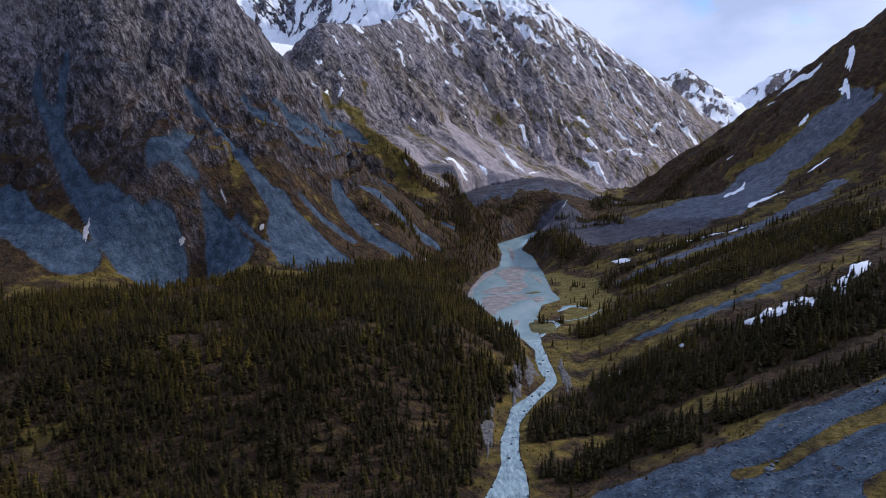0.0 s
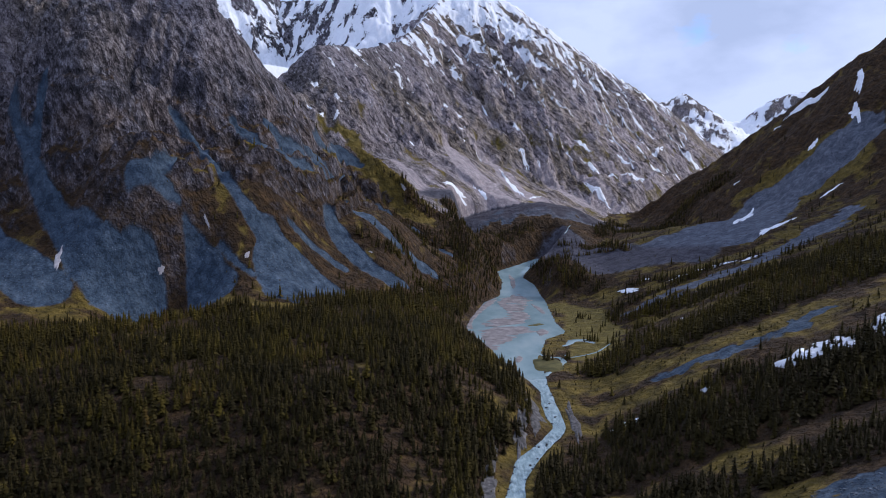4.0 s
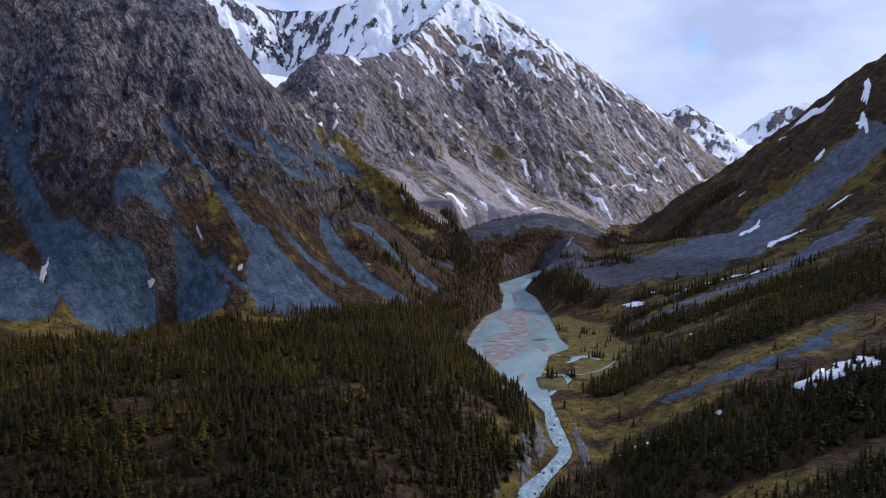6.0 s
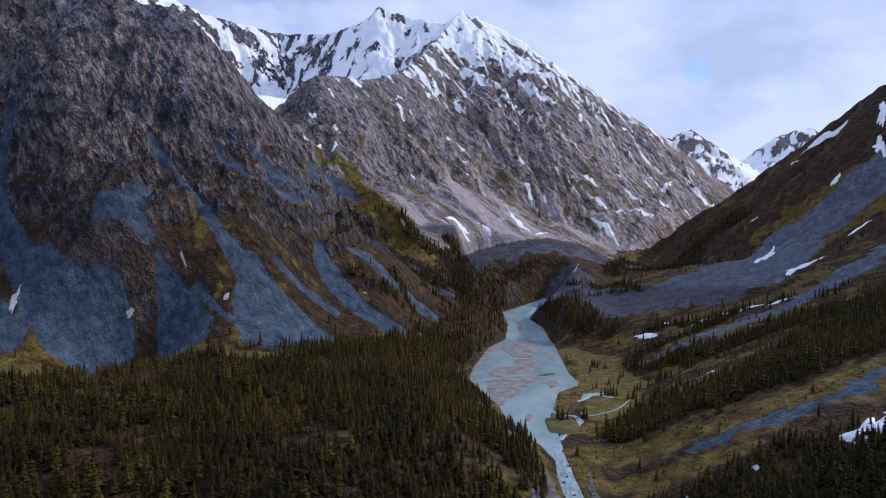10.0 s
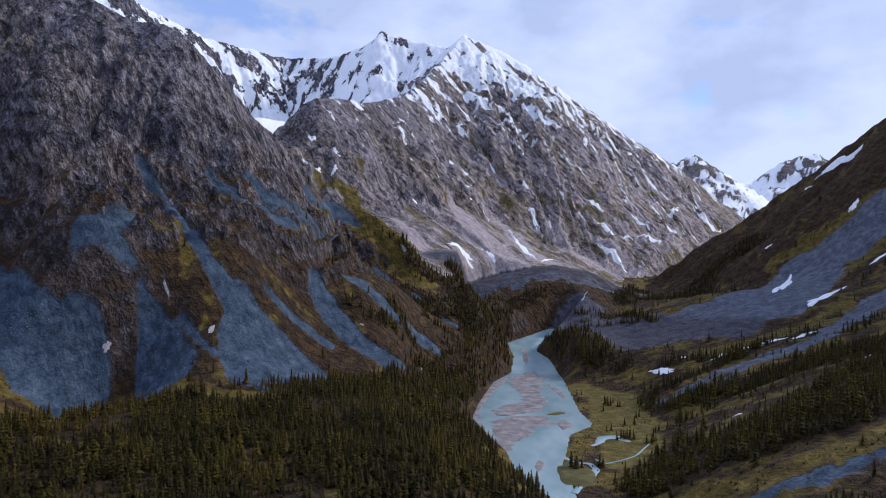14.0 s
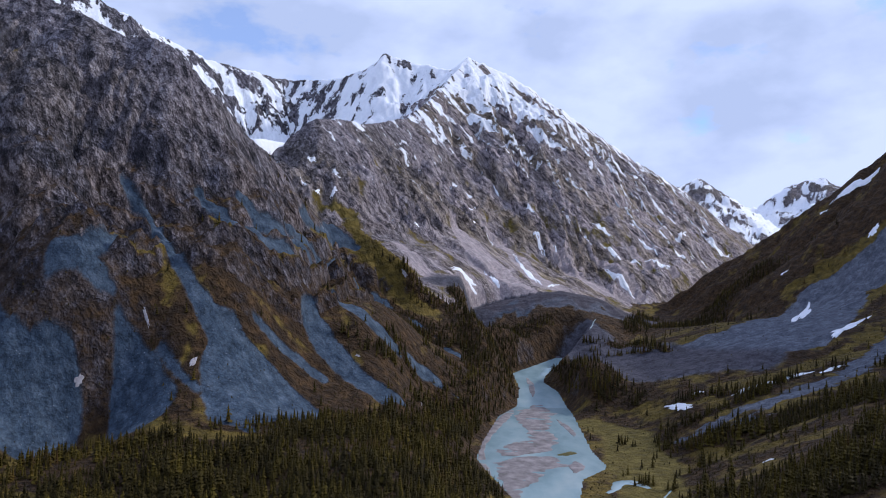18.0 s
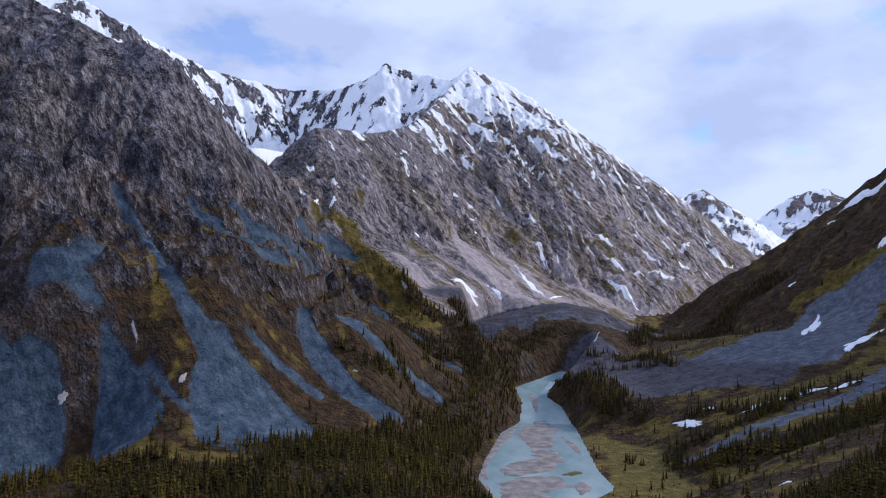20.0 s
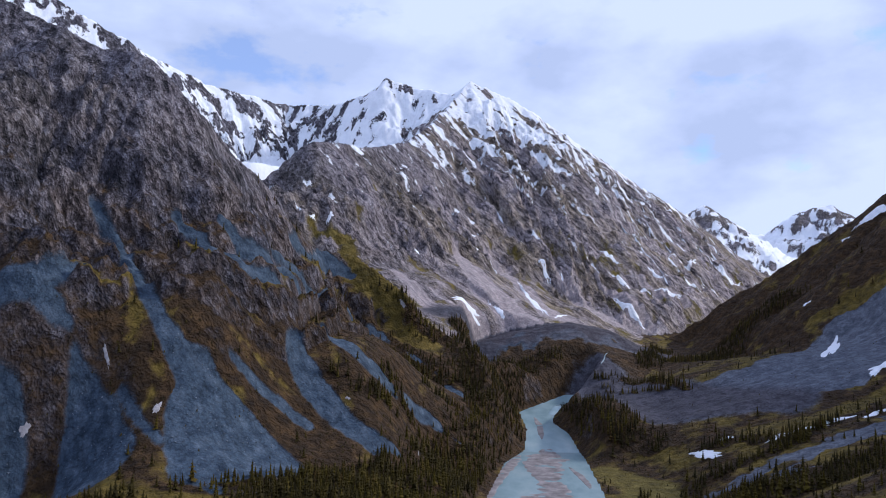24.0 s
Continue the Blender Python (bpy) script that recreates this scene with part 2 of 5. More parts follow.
    links.new(maths(nodes, links, "MULTIPLY", maths(nodes, links, "ADD", maths(nodes, links, "MULTIPLY", ribs, 0.5), maths(nodes, links, "ADD", maths(nodes, links, "MULTIPLY", knob, 0.42), maths(nodes, links, "MULTIPLY", peaks[2], 0.2))), maths(nodes, links, "ADD", maths(nodes, links, "MULTIPLY", hard, 0.85), 0.15)), coarse.inputs["Height"])
    links.new(coarse.outputs["Normal"], bump.inputs["Normal"])
    links.new(bump.outputs["Normal"], bsdf.inputs["Normal"])
    return mat


def simple_material(name, stops, scale, rough=0.9, bump=0.0, detail=6, per_object=0.0):
    mat, nodes, links, bsdf = node_material(name)
    place = nodes.new("ShaderNodeTexCoord").outputs["Object"]
    n = noise_node(nodes, links, place, scale, detail, 0.6)
    colour = ramp_node(nodes, links, n, stops)
    if per_object:
        info = nodes.new("ShaderNodeObjectInfo")
        shade = ramp_node(nodes, links, info.outputs["Random"], [(0, (1 - per_object,) * 3), (1, (1 + per_object,) * 3)])
        colour = mixed(nodes, links, 1.0, colour, shade, "MULTIPLY")
    links.new(colour, bsdf.inputs["Base Color"])
    bsdf.inputs["Roughness"].default_value = rough
    bsdf.inputs["Specular IOR Level"].default_value = 0.25
    if bump:
        b = nodes.new("ShaderNodeBump")
        b.inputs["Strength"].default_value, b.inputs["Distance"].default_value = 0.6, bump
        links.new(n, b.inputs["Height"])
        links.new(b.outputs["Normal"], bsdf.inputs["Normal"])
    return mat


def water_material():
    """Pale glacial meltwater, silty in the flats and foaming where it runs steep."""
    mat, nodes, links, bsdf = node_material("meltwater")
    place = nodes.new("ShaderNodeTexCoord").outputs["Object"]
    foam = nodes.new("ShaderNodeAttribute")
    foam.attribute_name = "foam"
    drift = noise_node(nodes, links, place, 0.03, 5, 0.55, (1.0, 0.55, 1.0))
    chop = noise_node(nodes, links, place, 0.42, 8, 0.72, (1.0, 0.34, 1.0))
    calm = ramp_node(nodes, links, drift, [(0.34, (0.185, 0.27, 0.29)), (0.52, (0.25, 0.345, 0.365)), (0.66, (0.31, 0.39, 0.40))])
    white = ramp_node(nodes, links, chop, [(0.37, (0.06, 0.095, 0.115)), (0.48, (0.18, 0.25, 0.275)), (0.58, (0.32, 0.40, 0.43)), (0.72, (0.62, 0.66, 0.69))])
    links.new(mixed(nodes, links, foam.outputs["Fac"], calm, white), bsdf.inputs["Base Color"])
    links.new(ramp_node(nodes, links, foam.outputs["Fac"], [(0, (0.16,) * 3), (1, (0.6,) * 3)]), bsdf.inputs["Roughness"])
    bsdf.inputs["Specular IOR Level"].default_value = 0.35
    b = nodes.new("ShaderNodeBump")
    b.inputs["Strength"].default_value, b.inputs["Distance"].default_value = 0.5, 0.5
    links.new(maths(nodes, links, "MULTIPLY", chop, maths(nodes, links, "ADD", foam.outputs["Fac"], 0.06)), b.inputs["Height"])
    links.new(b.outputs["Normal"], bsdf.inputs["Normal"])
    return mat


def needle_material():
    mat, nodes, links, bsdf = node_material("conifer_needles")
    tint = nodes.new("ShaderNodeAttribute")
    tint.attribute_name = "tint"
    geo, info = nodes.new("ShaderNodeNewGeometry"), nodes.new("ShaderNodeObjectInfo")
    hue = maths(nodes, links, "FRACT", maths(nodes, links, "ADD", tint.outputs["Fac"], info.outputs["Random"]), 0.0)
    colour = ramp_node(nodes, links, hue, [(0.0, (0.020, 0.0150, 0.0036)), (0.35, (0.032, 0.0240, 0.004)), (0.62, (0.051, 0.0380, 0.0045)), (0.82, (0.077, 0.057, 0.0062)), (1.0, (0.056, 0.030, 0.009))])
    shade = ramp_node(nodes, links, geo.outputs["Random Per Island"], [(0, (0.75,) * 3), (1, (1.12,) * 3)])
    links.new(mixed(nodes, links, 1.0, colour, shade, "MULTIPLY"), bsdf.inputs["Base Color"])
    bsdf.inputs["Roughness"].default_value = 0.85
    bsdf.inputs["Specular IOR Level"].default_value = 0.15
    return mat


LAND = land_material()
WATER = water_material()
NEEDLES = needle_material()
BARK = simple_material("bark", [(0.3, (0.035, 0.026, 0.02)), (0.7, (0.085, 0.066, 0.052))], 1.5)
STONE = simple_material("grey_stone", [(0.3, (0.055, 0.072, 0.095)), (0.5, (0.095, 0.115, 0.145)), (0.7, (0.19, 0.21, 0.24))], 0.8, 0.9, 0.15, 6, 0.35)
WET_STONE = simple_material("wet_stone", [(0.3, (0.02, 0.022, 0.026)), (0.7, (0.07, 0.072, 0.08))], 0.9, 0.45, 0.15)
SNOW = simple_material("old_snow", [(0.3, (0.70, 0.73, 0.78)), (0.55, (0.82, 0.84, 0.88)), (0.75, (0.88, 0.89, 0.92))], 0.12, 0.65, 0.5)
OLD_SNOW = simple_material("dirty_snow", [(0.3, (0.24, 0.225, 0.23)), (0.55, (0.38, 0.36, 0.37)), (0.75, (0.52, 0.50, 0.52))], 0.3, 0.7, 0.4)
SILT = simple_material("river_silt", [(0.34, (0.125, 0.110, 0.106)), (0.5, (0.20, 0.178, 0.174)), (0.66, (0.285, 0.255, 0.25))], 0.09, 0.8, 0.2, 8)
GRAVEL = simple_material("river_gravel", [(0.34, (0.035, 0.034, 0.036)), (0.5, (0.085, 0.08, 0.08)), (0.66, (0.17, 0.16, 0.16))], 0.35, 0.9, 0.4, 8)
TURF = simple_material("wet_turf", [(0.3, (0.045, 0.042, 0.016)), (0.5, (0.085, 0.075, 0.024)), (0.72, (0.13, 0.115, 0.045))], 0.12, 0.9, 0.2, 8)


# ---- the lie of the land: crests, slopes and floor as functions of the plan ----
RNG = np.random.RandomState(7)
PERM = RNG.permutation(4096)
GRAD = RNG.uniform(0, 2 * math.pi, 4096)


def gnoise(x, y, salt=0):
    """Gradient noise over arrays, about -0.7 to 0.7."""
    xi, yi = np.floor(x).astype(np.int64), np.floor(y).astype(np.int64)
    xf, yf = x - xi, y - yi
    u, v = xf * xf * xf * (xf * (xf * 6 - 15) + 10), yf * yf * yf * (yf * (yf * 6 - 15) + 10)

    def corner(a, b):
        g = GRAD[PERM[(PERM[(xi + a + salt * 17) & 4095] + yi + b) & 4095]]
        return np.cos(g) * (xf - a) + np.sin(g) * (yf - b)

    low = corner(0, 0) * (1 - u) + corner(1, 0) * u
    high = corner(0, 1) * (1 - u) + corner(1, 1) * u
    return low * (1 - v) + high * v


def fbm(x, y, octaves=4, salt=0, gain=0.5):
    out, amp = np.zeros_like(x), 1.0
    for k in range(octaves):
        out += amp * gnoise(x * 2.03**k, y * 2.03**k, salt + k * 3)
        amp *= gain
    return out


def ridged(x, y, octaves=4, salt=0, gain=0.5):
    """Sharp-crested noise, about 0 to 1."""
    out, amp, total = np.zeros_like(x), 1.0, 0.0
    for k in range(octaves):
        out += amp * (1 - np.abs(gnoise(x * 2.07**k, y * 2.07**k, salt + k * 5)) * 2.2)
        total += amp
        amp *= gain
    return out / total


def step(a, b, v):
    t = np.clip((v - a) / (b - a), 0, 1)
    return t * t * (3 - 2 * t)


def smax(a, b, k):
    h = np.clip(0.5 + 0.5 * (a - b) / k, 0, 1)
    return b * (1 - h) + a * h + k * h * (1 - h)


def along(x, y, line, fall=0.0, share=1.0):
    """For plan points: the distance to a line, its third value at the foot point, the length run along it, and the side. With a fall the foot point is
    the one whose slope stands highest."""
    best = np.full(x.shape, 1e9)
    rank = np.full(x.shape, -1e9)
    high, run, side = np.zeros_like(best), np.zeros_like(best), np.zeros_like(best)
    gone = 0.0
    for (x0, y0, z0), (x1, y1, z1) in zip(line[:-1], line[1:]):
        dx, dy = x1 - x0, y1 - y0
        span = math.hypot(dx, dy)
        t = np.clip(((x - x0) * dx + (y - y0) * dy) / span**2, 0, 1)
        d = np.hypot(x - x0 - t * dx, y - y0 - t * dy)
        worth = share * (z0 + t * (z1 - z0)) - fall * d if fall else -d
        near = worth > rank
        rank = np.where(near, worth, rank)
        best = np.where(near, d, best)
        high = np.where(near, z0 + t * (z1 - z0), high)
        run = np.where(near, gone + t * span, run)
        side = np.where(near, np.sign((x - x0) * dy - (y - y0) * dx), side)
        gone += span
    return best, high, run, side


LEFT = [(-1500, 900, 900), (-856, 1067, 715), (-605, 1049, 572), (-469, 1009, 492), (-337, 996, 418), (-285, 1000, 388), (-269, 1063, 356), (-243, 1120, 336), (-225, 1200, 304), (-203, 1260, 289), (-152, 1272, 266), (-95, 1252, 212), (-55, 1240, 184), (-20, 1236, 139), (40, 1205, 85), (105, 1300, 5)]
CENTRE = [(-440, 1560, 380), (-382, 1615, 428), (-293, 1657, 517), (-200, 1830, 540), (-120, 2060, 610), (-30, 2300, 760), (55, 2517, 940), (235, 2570, 880), (480, 2710, 762), (744, 2900, 650), (958, 3050, 576), (1408, 3400, 373), (1600, 3520, 280)]
WALL = [(-2000, 2200, 1300), (-1400, 2300, 1190), (-1090, 2401, 1022), (-930, 2650, 965), (-680, 2900, 960), (-470, 2850, 950), (-330, 2760, 965), (-252, 2691, 1007), (-120, 2680, 960), (0, 2640, 930)]
RIGHT = [(1500, 600, 820), (1166, 1191, 668), (964, 1418, 526), (852, 1534, 410), (784, 1582, 338), (704, 1660, 267), (618, 1728, 192), (509, 1774, 106), (420, 1760, 40)]
FAR = [(900, 4300, 560), (1330, 4150, 690), (1506, 4200, 766), (1650, 4220, 690), (1802, 4300, 600), (1950, 4320, 610), (2110, 4300, 740), (2305, 4300, 797), (2420, 4290, 700), (2600, 4200, 560)]
BACK = [(-1500, 400, 700), (-1100, -400, 500), (0, -900, 350), (900, -500, 500), (1500, 400, 760)]
MOUND = [(40, 1440, 106), (140, 1470, 128), (222, 1480, 143), (290, 1500, 130), (360, 1530, 98)]
RIVER_LEFT = [(0, -30), (250, 0), (347, 23.5), (366, 31), (386, 36.5), (417, 38.5), (443, 45), (472, 51.5), (493, 68), (509, 78), (524, 86), (540, 82.5), (566, 83), (595, 86), (628, 78), (660, 60), (729, 57), (792, 42), (841, 32), (898, 41), (1025, 67), (1088, 96), (1167, 108), (1247, 106), (1290, 140), (1350, 200)]
RIVER_RIGHT = [(0, 0), (250, 26), (347, 48.5), (366, 50), (401, 49), (443, 54), (472, 67), (493, 79), (509, 90), (524, 95), (566, 95), (595, 95), (612, 95), (640, 97), (694, 97), (721, 105), (782, 120), (818, 150), (872, 147), (934, 152), (1050, 161), (1151, 160), (1200, 146), (1260, 160), (1290, 180), (1350, 222)]


# loose stone on the crags, as lines on the plan (x, y, half width)
LEFT_SCREE = [
    [(-284, 780, 2), (-278, 775, 4), (-267, 767, 10), (-255, 755, 17), (-236, 730, 22)],
    [(-339, 780, 7), (-321, 786, 7), (-310, 803, 5), (-305, 822, 3)],
    [(-321, 785, 6), (-305, 787, 5), (-294, 787, 2)],
    [(-344, 903, 2), (-312, 893, 3), (-264, 840, 4), (-234, 813, 5), (-214, 801, 8), (-197, 797, 17), (-184, 786, 29), (-167, 772, 40), (-143, 750, 49)],
    [(-143, 907, 8), (-135, 895, 12), (-118, 878, 11), (-94, 859, 9), (-71, 843, 10), (-45, 836, 13)],
    [(-178, 830, 2), (-160, 837, 4), (-139, 842, 6), (-117, 839, 5)],
    [(-128, 952, 5), (-109, 945, 9), (-77, 929, 8), (-51, 953, 9), (-17, 976, 5), (19, 972, 5)],
    [(-192, 1001, 3), (-179, 1058, 5), (-156, 1087, 3), (-134, 1159, 8), (-107, 1197, 4), (-65, 1179, 6), (-24, 1150, 5), (7, 1100, 6), (38, 1077, 3)],
    [(-199, 1100, 3), (-184, 1146, 8), (-185, 1251, 13), (-160, 1258, 6), (-142, 1256, 3)],
    [(-274, 933, 3), (-252, 928, 4), (-219, 912, 7), (-194, 926, 9), (-174, 949, 7)],
    [(-237, 957, 4), (-216, 955, 6), (-191, 965, 8), (-169, 1009, 4)],
    [(-241, 772, 2), (-218, 756, 2), (-199, 743, 2)],
    [(-526, 869, 3), (-494, 835, 4), (-465, 809, 5), (-436, 783, 8), (-403, 760, 13), (-369, 733, 20), (-341, 726, 27), (-319, 729, 29)],
    [(-479, 863, 3), (-476, 845, 5), (-475, 829, 5), (-472, 817, 5)],
    [(-514, 766, 20), (-447, 726, 22), (-393, 693, 24)],
]


def inside_bands(x, y, lines, soft):
    """How far inside any of the bands, in parts of soft metres; 0 at their edge."""
    out = np.full(x.shape, -3.0)
    for line in lines:
        xs, ys, ws = (np.array(v, float) for v in zip(*line))
        rim = ws.max() + 3 * soft
        m = (x > xs.min() - rim) & (x < xs.max() + rim) & (y > ys.min() - rim) & (y < ys.max() + rim)
        if m.any():
            d, w, _, _ = along(x[m], y[m], line)
            out[m] = np.maximum(out[m], (w - d) / soft)
    return out


# heights of buttresses, ledges and hollows on the two valley sides: the slopes are drawn through them
LEFT_LEDGES = [(-442, 957, 427), (-333, 971, 402), (-352, 915, 294), (-264, 937, 256), (-350, 779, 192), (-261, 812, 175), (-203, 786, 114), (-86, 919, 122), (-115, 875, 92), (-396, 725, 93), (-370, 774, 168), (-260, 786, 133), (-214, 761, 98), (-304, 753, 81), (-25, 895, 43), (-297, 815, 198), (-48, 826, 50), (-122, 962, 144), (-271, 841, 190), (-207, 895, 206), (-25, 921, 36), (-200, 1255, 254), (-221, 860, 211), (40, 1054, 47), (-376, 923, 341), (-312, 921, 284), (-475, 863, 309), (-378, 812, 239), (-178, 1037, 213), (-316, 768, 153), (-442, 877, 371), (-79, 1025, 138)]
RIGHT_LEDGES = [(567, 1289, 116), (520, 1102, 110), (372, 986, 63), (263, 978, 31), (351, 807, 58), (652, 1142, 157), (705, 1388, 267), (310, 745, 55), (252, 529, 55), (320, 542, 86), (146, 557, 18), (225, 532, 46)]


def swelling(points, reach):
    """Weights of round swells, so wide, that carry the plain slope through the points."""
    p = np.array(points, float)
    need = p[:, 2] - land(p[:, 0], p[:, 1], False, False)[0]
    gap = (p[:, 0][:, None] - p[:, 0]) ** 2 + (p[:, 1][:, None] - p[:, 1]) ** 2
    return p[:, 0], p[:, 1], np.linalg.solve(np.exp(-gap / reach**2) + 0.06 * np.eye(len(p)), need), reach


def swell(x, y):
    out = np.zeros_like(x)
    for px, py, weight, reach in SWELLS:
        m = (x > px.min() - 3 * reach) & (x < px.max() + 3 * reach) & (y > py.min() - 3 * reach) & (y < py.max() + 3 * reach)
        xm, ym, rise = x[m], y[m], np.zeros(m.sum())
        for a, b, w in zip(px, py, weight):
            rise += w * np.exp(-((xm - a) ** 2 + (ym - b) ** 2) / reach**2)
        out[m] += rise
    return out


def bank(y, table):
    return np.interp(y, [a for a, _ in table], [b for _, b in table])


def water_level(y):
    return np.interp(y, [0, 300, 470, 560, 620, 1080, 1300, 1400], [-24, -17, -10, -4, 0, 0, 25, 45])


def land(x, y, rough=True, swells=True):
    """Height of the land, and the fields by which it is dressed."""
    x, y = np.asarray(x, float), np.asarray(y, float)
    wx, wy = x + 14 * fbm(x / 90, y / 90, 3, 1), y + 14 * fbm(x / 90, y / 90, 3, 2)
    level = water_level(y)
    dl, dr = bank(y, RIVER_LEFT) - x, x - bank(y, RIVER_RIGHT)
    # valley floor: a flat by the water, a forested moraine hill on one side, a long even slope on the other
    flat_r = np.interp(y, [0, 310, 420, 520, 650, 760, 1000, 1060, 1400], [2, 2, 52, 16, 46, 80, 62, 8, 6])
    grade_r = np.interp(y, [0, 330, 540, 760, 1000, 1300, 1500], [0.52, 0.44, 0.40, 0.42, 0.33, 0.34, 0.22])
    up_r = np.maximum(dr - flat_r, 0)
    right = level + grade_r * (np.sqrt(up_r**2 + 64) - 8) + 0.02 * np.minimum(np.maximum(dr, 0), 30)
    hill = 43 * step(330, 478, y + 0.10 * x) * step(-6, 130, dl) + 6 * step(478, 700, y)
    up_l = np.maximum(dl - 4, 0)
    left = level + hill + 0.03 * np.minimum(up_l, 120)
    left = np.where(y > 780, level + 0.12 * np.minimum(up_l, 300), left * step(840, 740, y) + (level + 0.12 * np.minimum(up_l, 300)) * (1 - step(840, 740, y)))
    floor = np.where(dr > 0, right, np.where(dl > 0, left, level))
    bed = np.minimum(np.minimum(-dl, -dr), 30)
    floor = floor - 1.2 * step(0, 4, bed)
    # upper valley beyond the moraine step
    upper = 78 + 0.05 * np.maximum(y - 1600, 0) + 0.00003 * np.maximum(y - 1600, 0) ** 2
    rise = step(1275, 1420, y - 0.1 * x)
    floor = floor * (1 - rise) + upper * rise
    bowl = 500 + 0.10 * (y - 1900)
    inbowl = step(-330, -470, x - 0.35 * (y - 1700)) * step(1500, 1750, y)
    floor = floor * (1 - inbowl) + bowl * inbowl
    z = floor
    loose = step(-0.9, 0.5, inside_bands(x, y, LEFT_SCREE, 6)) * (x < 90) if rough else np.zeros(x.shape)
    kind = np.zeros(x.shape, int)
    rock = np.zeros(x.shape)
    run_all, dist_all = np.zeros(x.shape), np.zeros(x.shape)
    # the crests
    for number, (line, steep, apron, gully, width) in enumerate(((LEFT, 1.55, 0.60, 40, 64), (CENTRE, 1.08, 0.50, 80, 105), (WALL, 1.35, 0.0, 85, 150), (RIGHT, 0.98, 0.0, 30, 90), (FAR, 0.75, 0.0, 90, 220), (BACK, 0.6, 0.0, 30, 150)), 1):
        d, h, s, side = along(wx, wy, line, steep)
        slope = h - steep * d
        if rough:
            m = slope > z - 120
            xm, ym, sm, dm = x[m], y[m], s[m], d[m]
            ribs = ridged(sm / width + 0.3 * fbm(xm / 200, ym / 200, 2, 9), dm / (width * 4.5), 4, number * 11)
            sm = sm + 7 * fbm(xm / 60, ym / 60, 2, 8)
            small = ridged(sm / (width * 0.36), dm / (width * 1.3), 3, number * 13, 0.6) - 0.6
            tiny = ridged(sm / (width * 0.13), dm / (width * 0.4), 2, number * 17) - 0.6
            relief = (gully * (ribs - 0.62) + 0.46 * gully * small + 0.25 * gully * tiny) * (step(2, 70, dm) if number in (1, 4) else step(0, 240, dm) * 0.85 + 0.15 * step(2, 40, dm)) + (0.2 * gully * fbm(xm / (width * 0.4), ym / (width * 0.4), 4, number * 7) + 0.19 * gully * (ridged(xm / (width * 0.22), ym / (width * 0.22), 3, number * 19) - 0.6)) * (0.3 + 0.7 * step(0, 110, dm))
            if number == 1:
                # cliffs rise in tiers above sloping ledges
                tier = slope[m] / 46 + 0.55 * fbm(xm / 75, ym / 75, 3, 15)
                tier = tier - np.floor(tier)
                relief = (relief + 26 * (step(0.42, 0.80, tier) - tier) * step(8, 70, dm)) * (1 - 0.95 * loose[m]) - 3.0 * loose[m] + 0.8 * loose[m] * fbm(sm / 7, dm / 60, 3, 16)
            slope[m] += relief
        if apron:
            part_h = 0.37 if number == 1 else 0.72
            low_d, low_h, low_s, _ = along(wx, wy, [(a, b, min(c, 560)) for a, b, c in line], apron, part_h)
            foot = (80 if number == 1 else 0) + part_h * low_h - apron * low_d
            if number == 2 and rough:
                foot = foot + 26 * (ridged(low_s / 70, low_d / 260, 3, 23) - 0.6)
            if number == 2:
                foot = foot - 260 * step(20, 90, x) * step(1490, 1380, y)
            hard = step(-14, 16, slope - foot + 10 * fbm(x / 30, y / 30, 2, 14))
            slope = smax(slope, foot, 14)
        else:
            hard = np.ones_like(d)
        over = slope > z
        kind = np.where(over, number, kind)
        rock = np.where(over, hard * step(-5, 25, slope - z), rock)
        run_all, dist_all = np.where(over, s, run_all), np.where(over, d, dist_all)
        z = smax(z, slope, 26 if number != 4 else 40)
    if swells:
        rise = swell(x, y)
        z = z + rise * np.where(z - level + rise < 0, 0.3, 1.0) * np.where(dr > 0, step(25, 130, dr), 1.0)
    d, h, s, side = along(wx, wy, MOUND)
    hump = h - 0.5 * np.sqrt(d**2 + 900) + 15
    over = hump > z
    kind = np.where(over, 7, kind)
    z = smax(z, hump, 12)
    z = z + 38 * np.exp(-(((x - 200) / 42) ** 2 + ((y - 1120) / 75) ** 2))
    # keep the water's bed open
    z = np.minimum(z, np.where((dl > 0) & (y < 1500), level + 2 + 1.4 * np.maximum(dl, 0) + 500 * step(1330, 1500, y), 9999))
    inside = np.maximum(np.maximum(dl, dr), 0)
    shore = step(30, 0, inside) * step(1400, 1330, y)
    z = z * (1 - shore) + np.minimum(z, np.where(inside > 0, level + 0.12 * inside + 0.3, level - 1.2)) * shore
    if rough:
        fine = 2.2 * fbm(x / 28, y / 28, 4, 3) + 0.5 * fbm(x / 5, y / 5, 3, 4)
        calm = step(0.5, 1.5, up_r / 6) * (dr > 0) + (dr <= 0)
        z = z + fine * step(2, 30, inside) * (0.08 + 0.92 * np.clip(calm, 0, 1))
    return z, kind, rock, run_all, dist_all


SWELLS = [swelling(LEFT_LEDGES, 62), swelling(RIGHT_LEDGES, 120)]


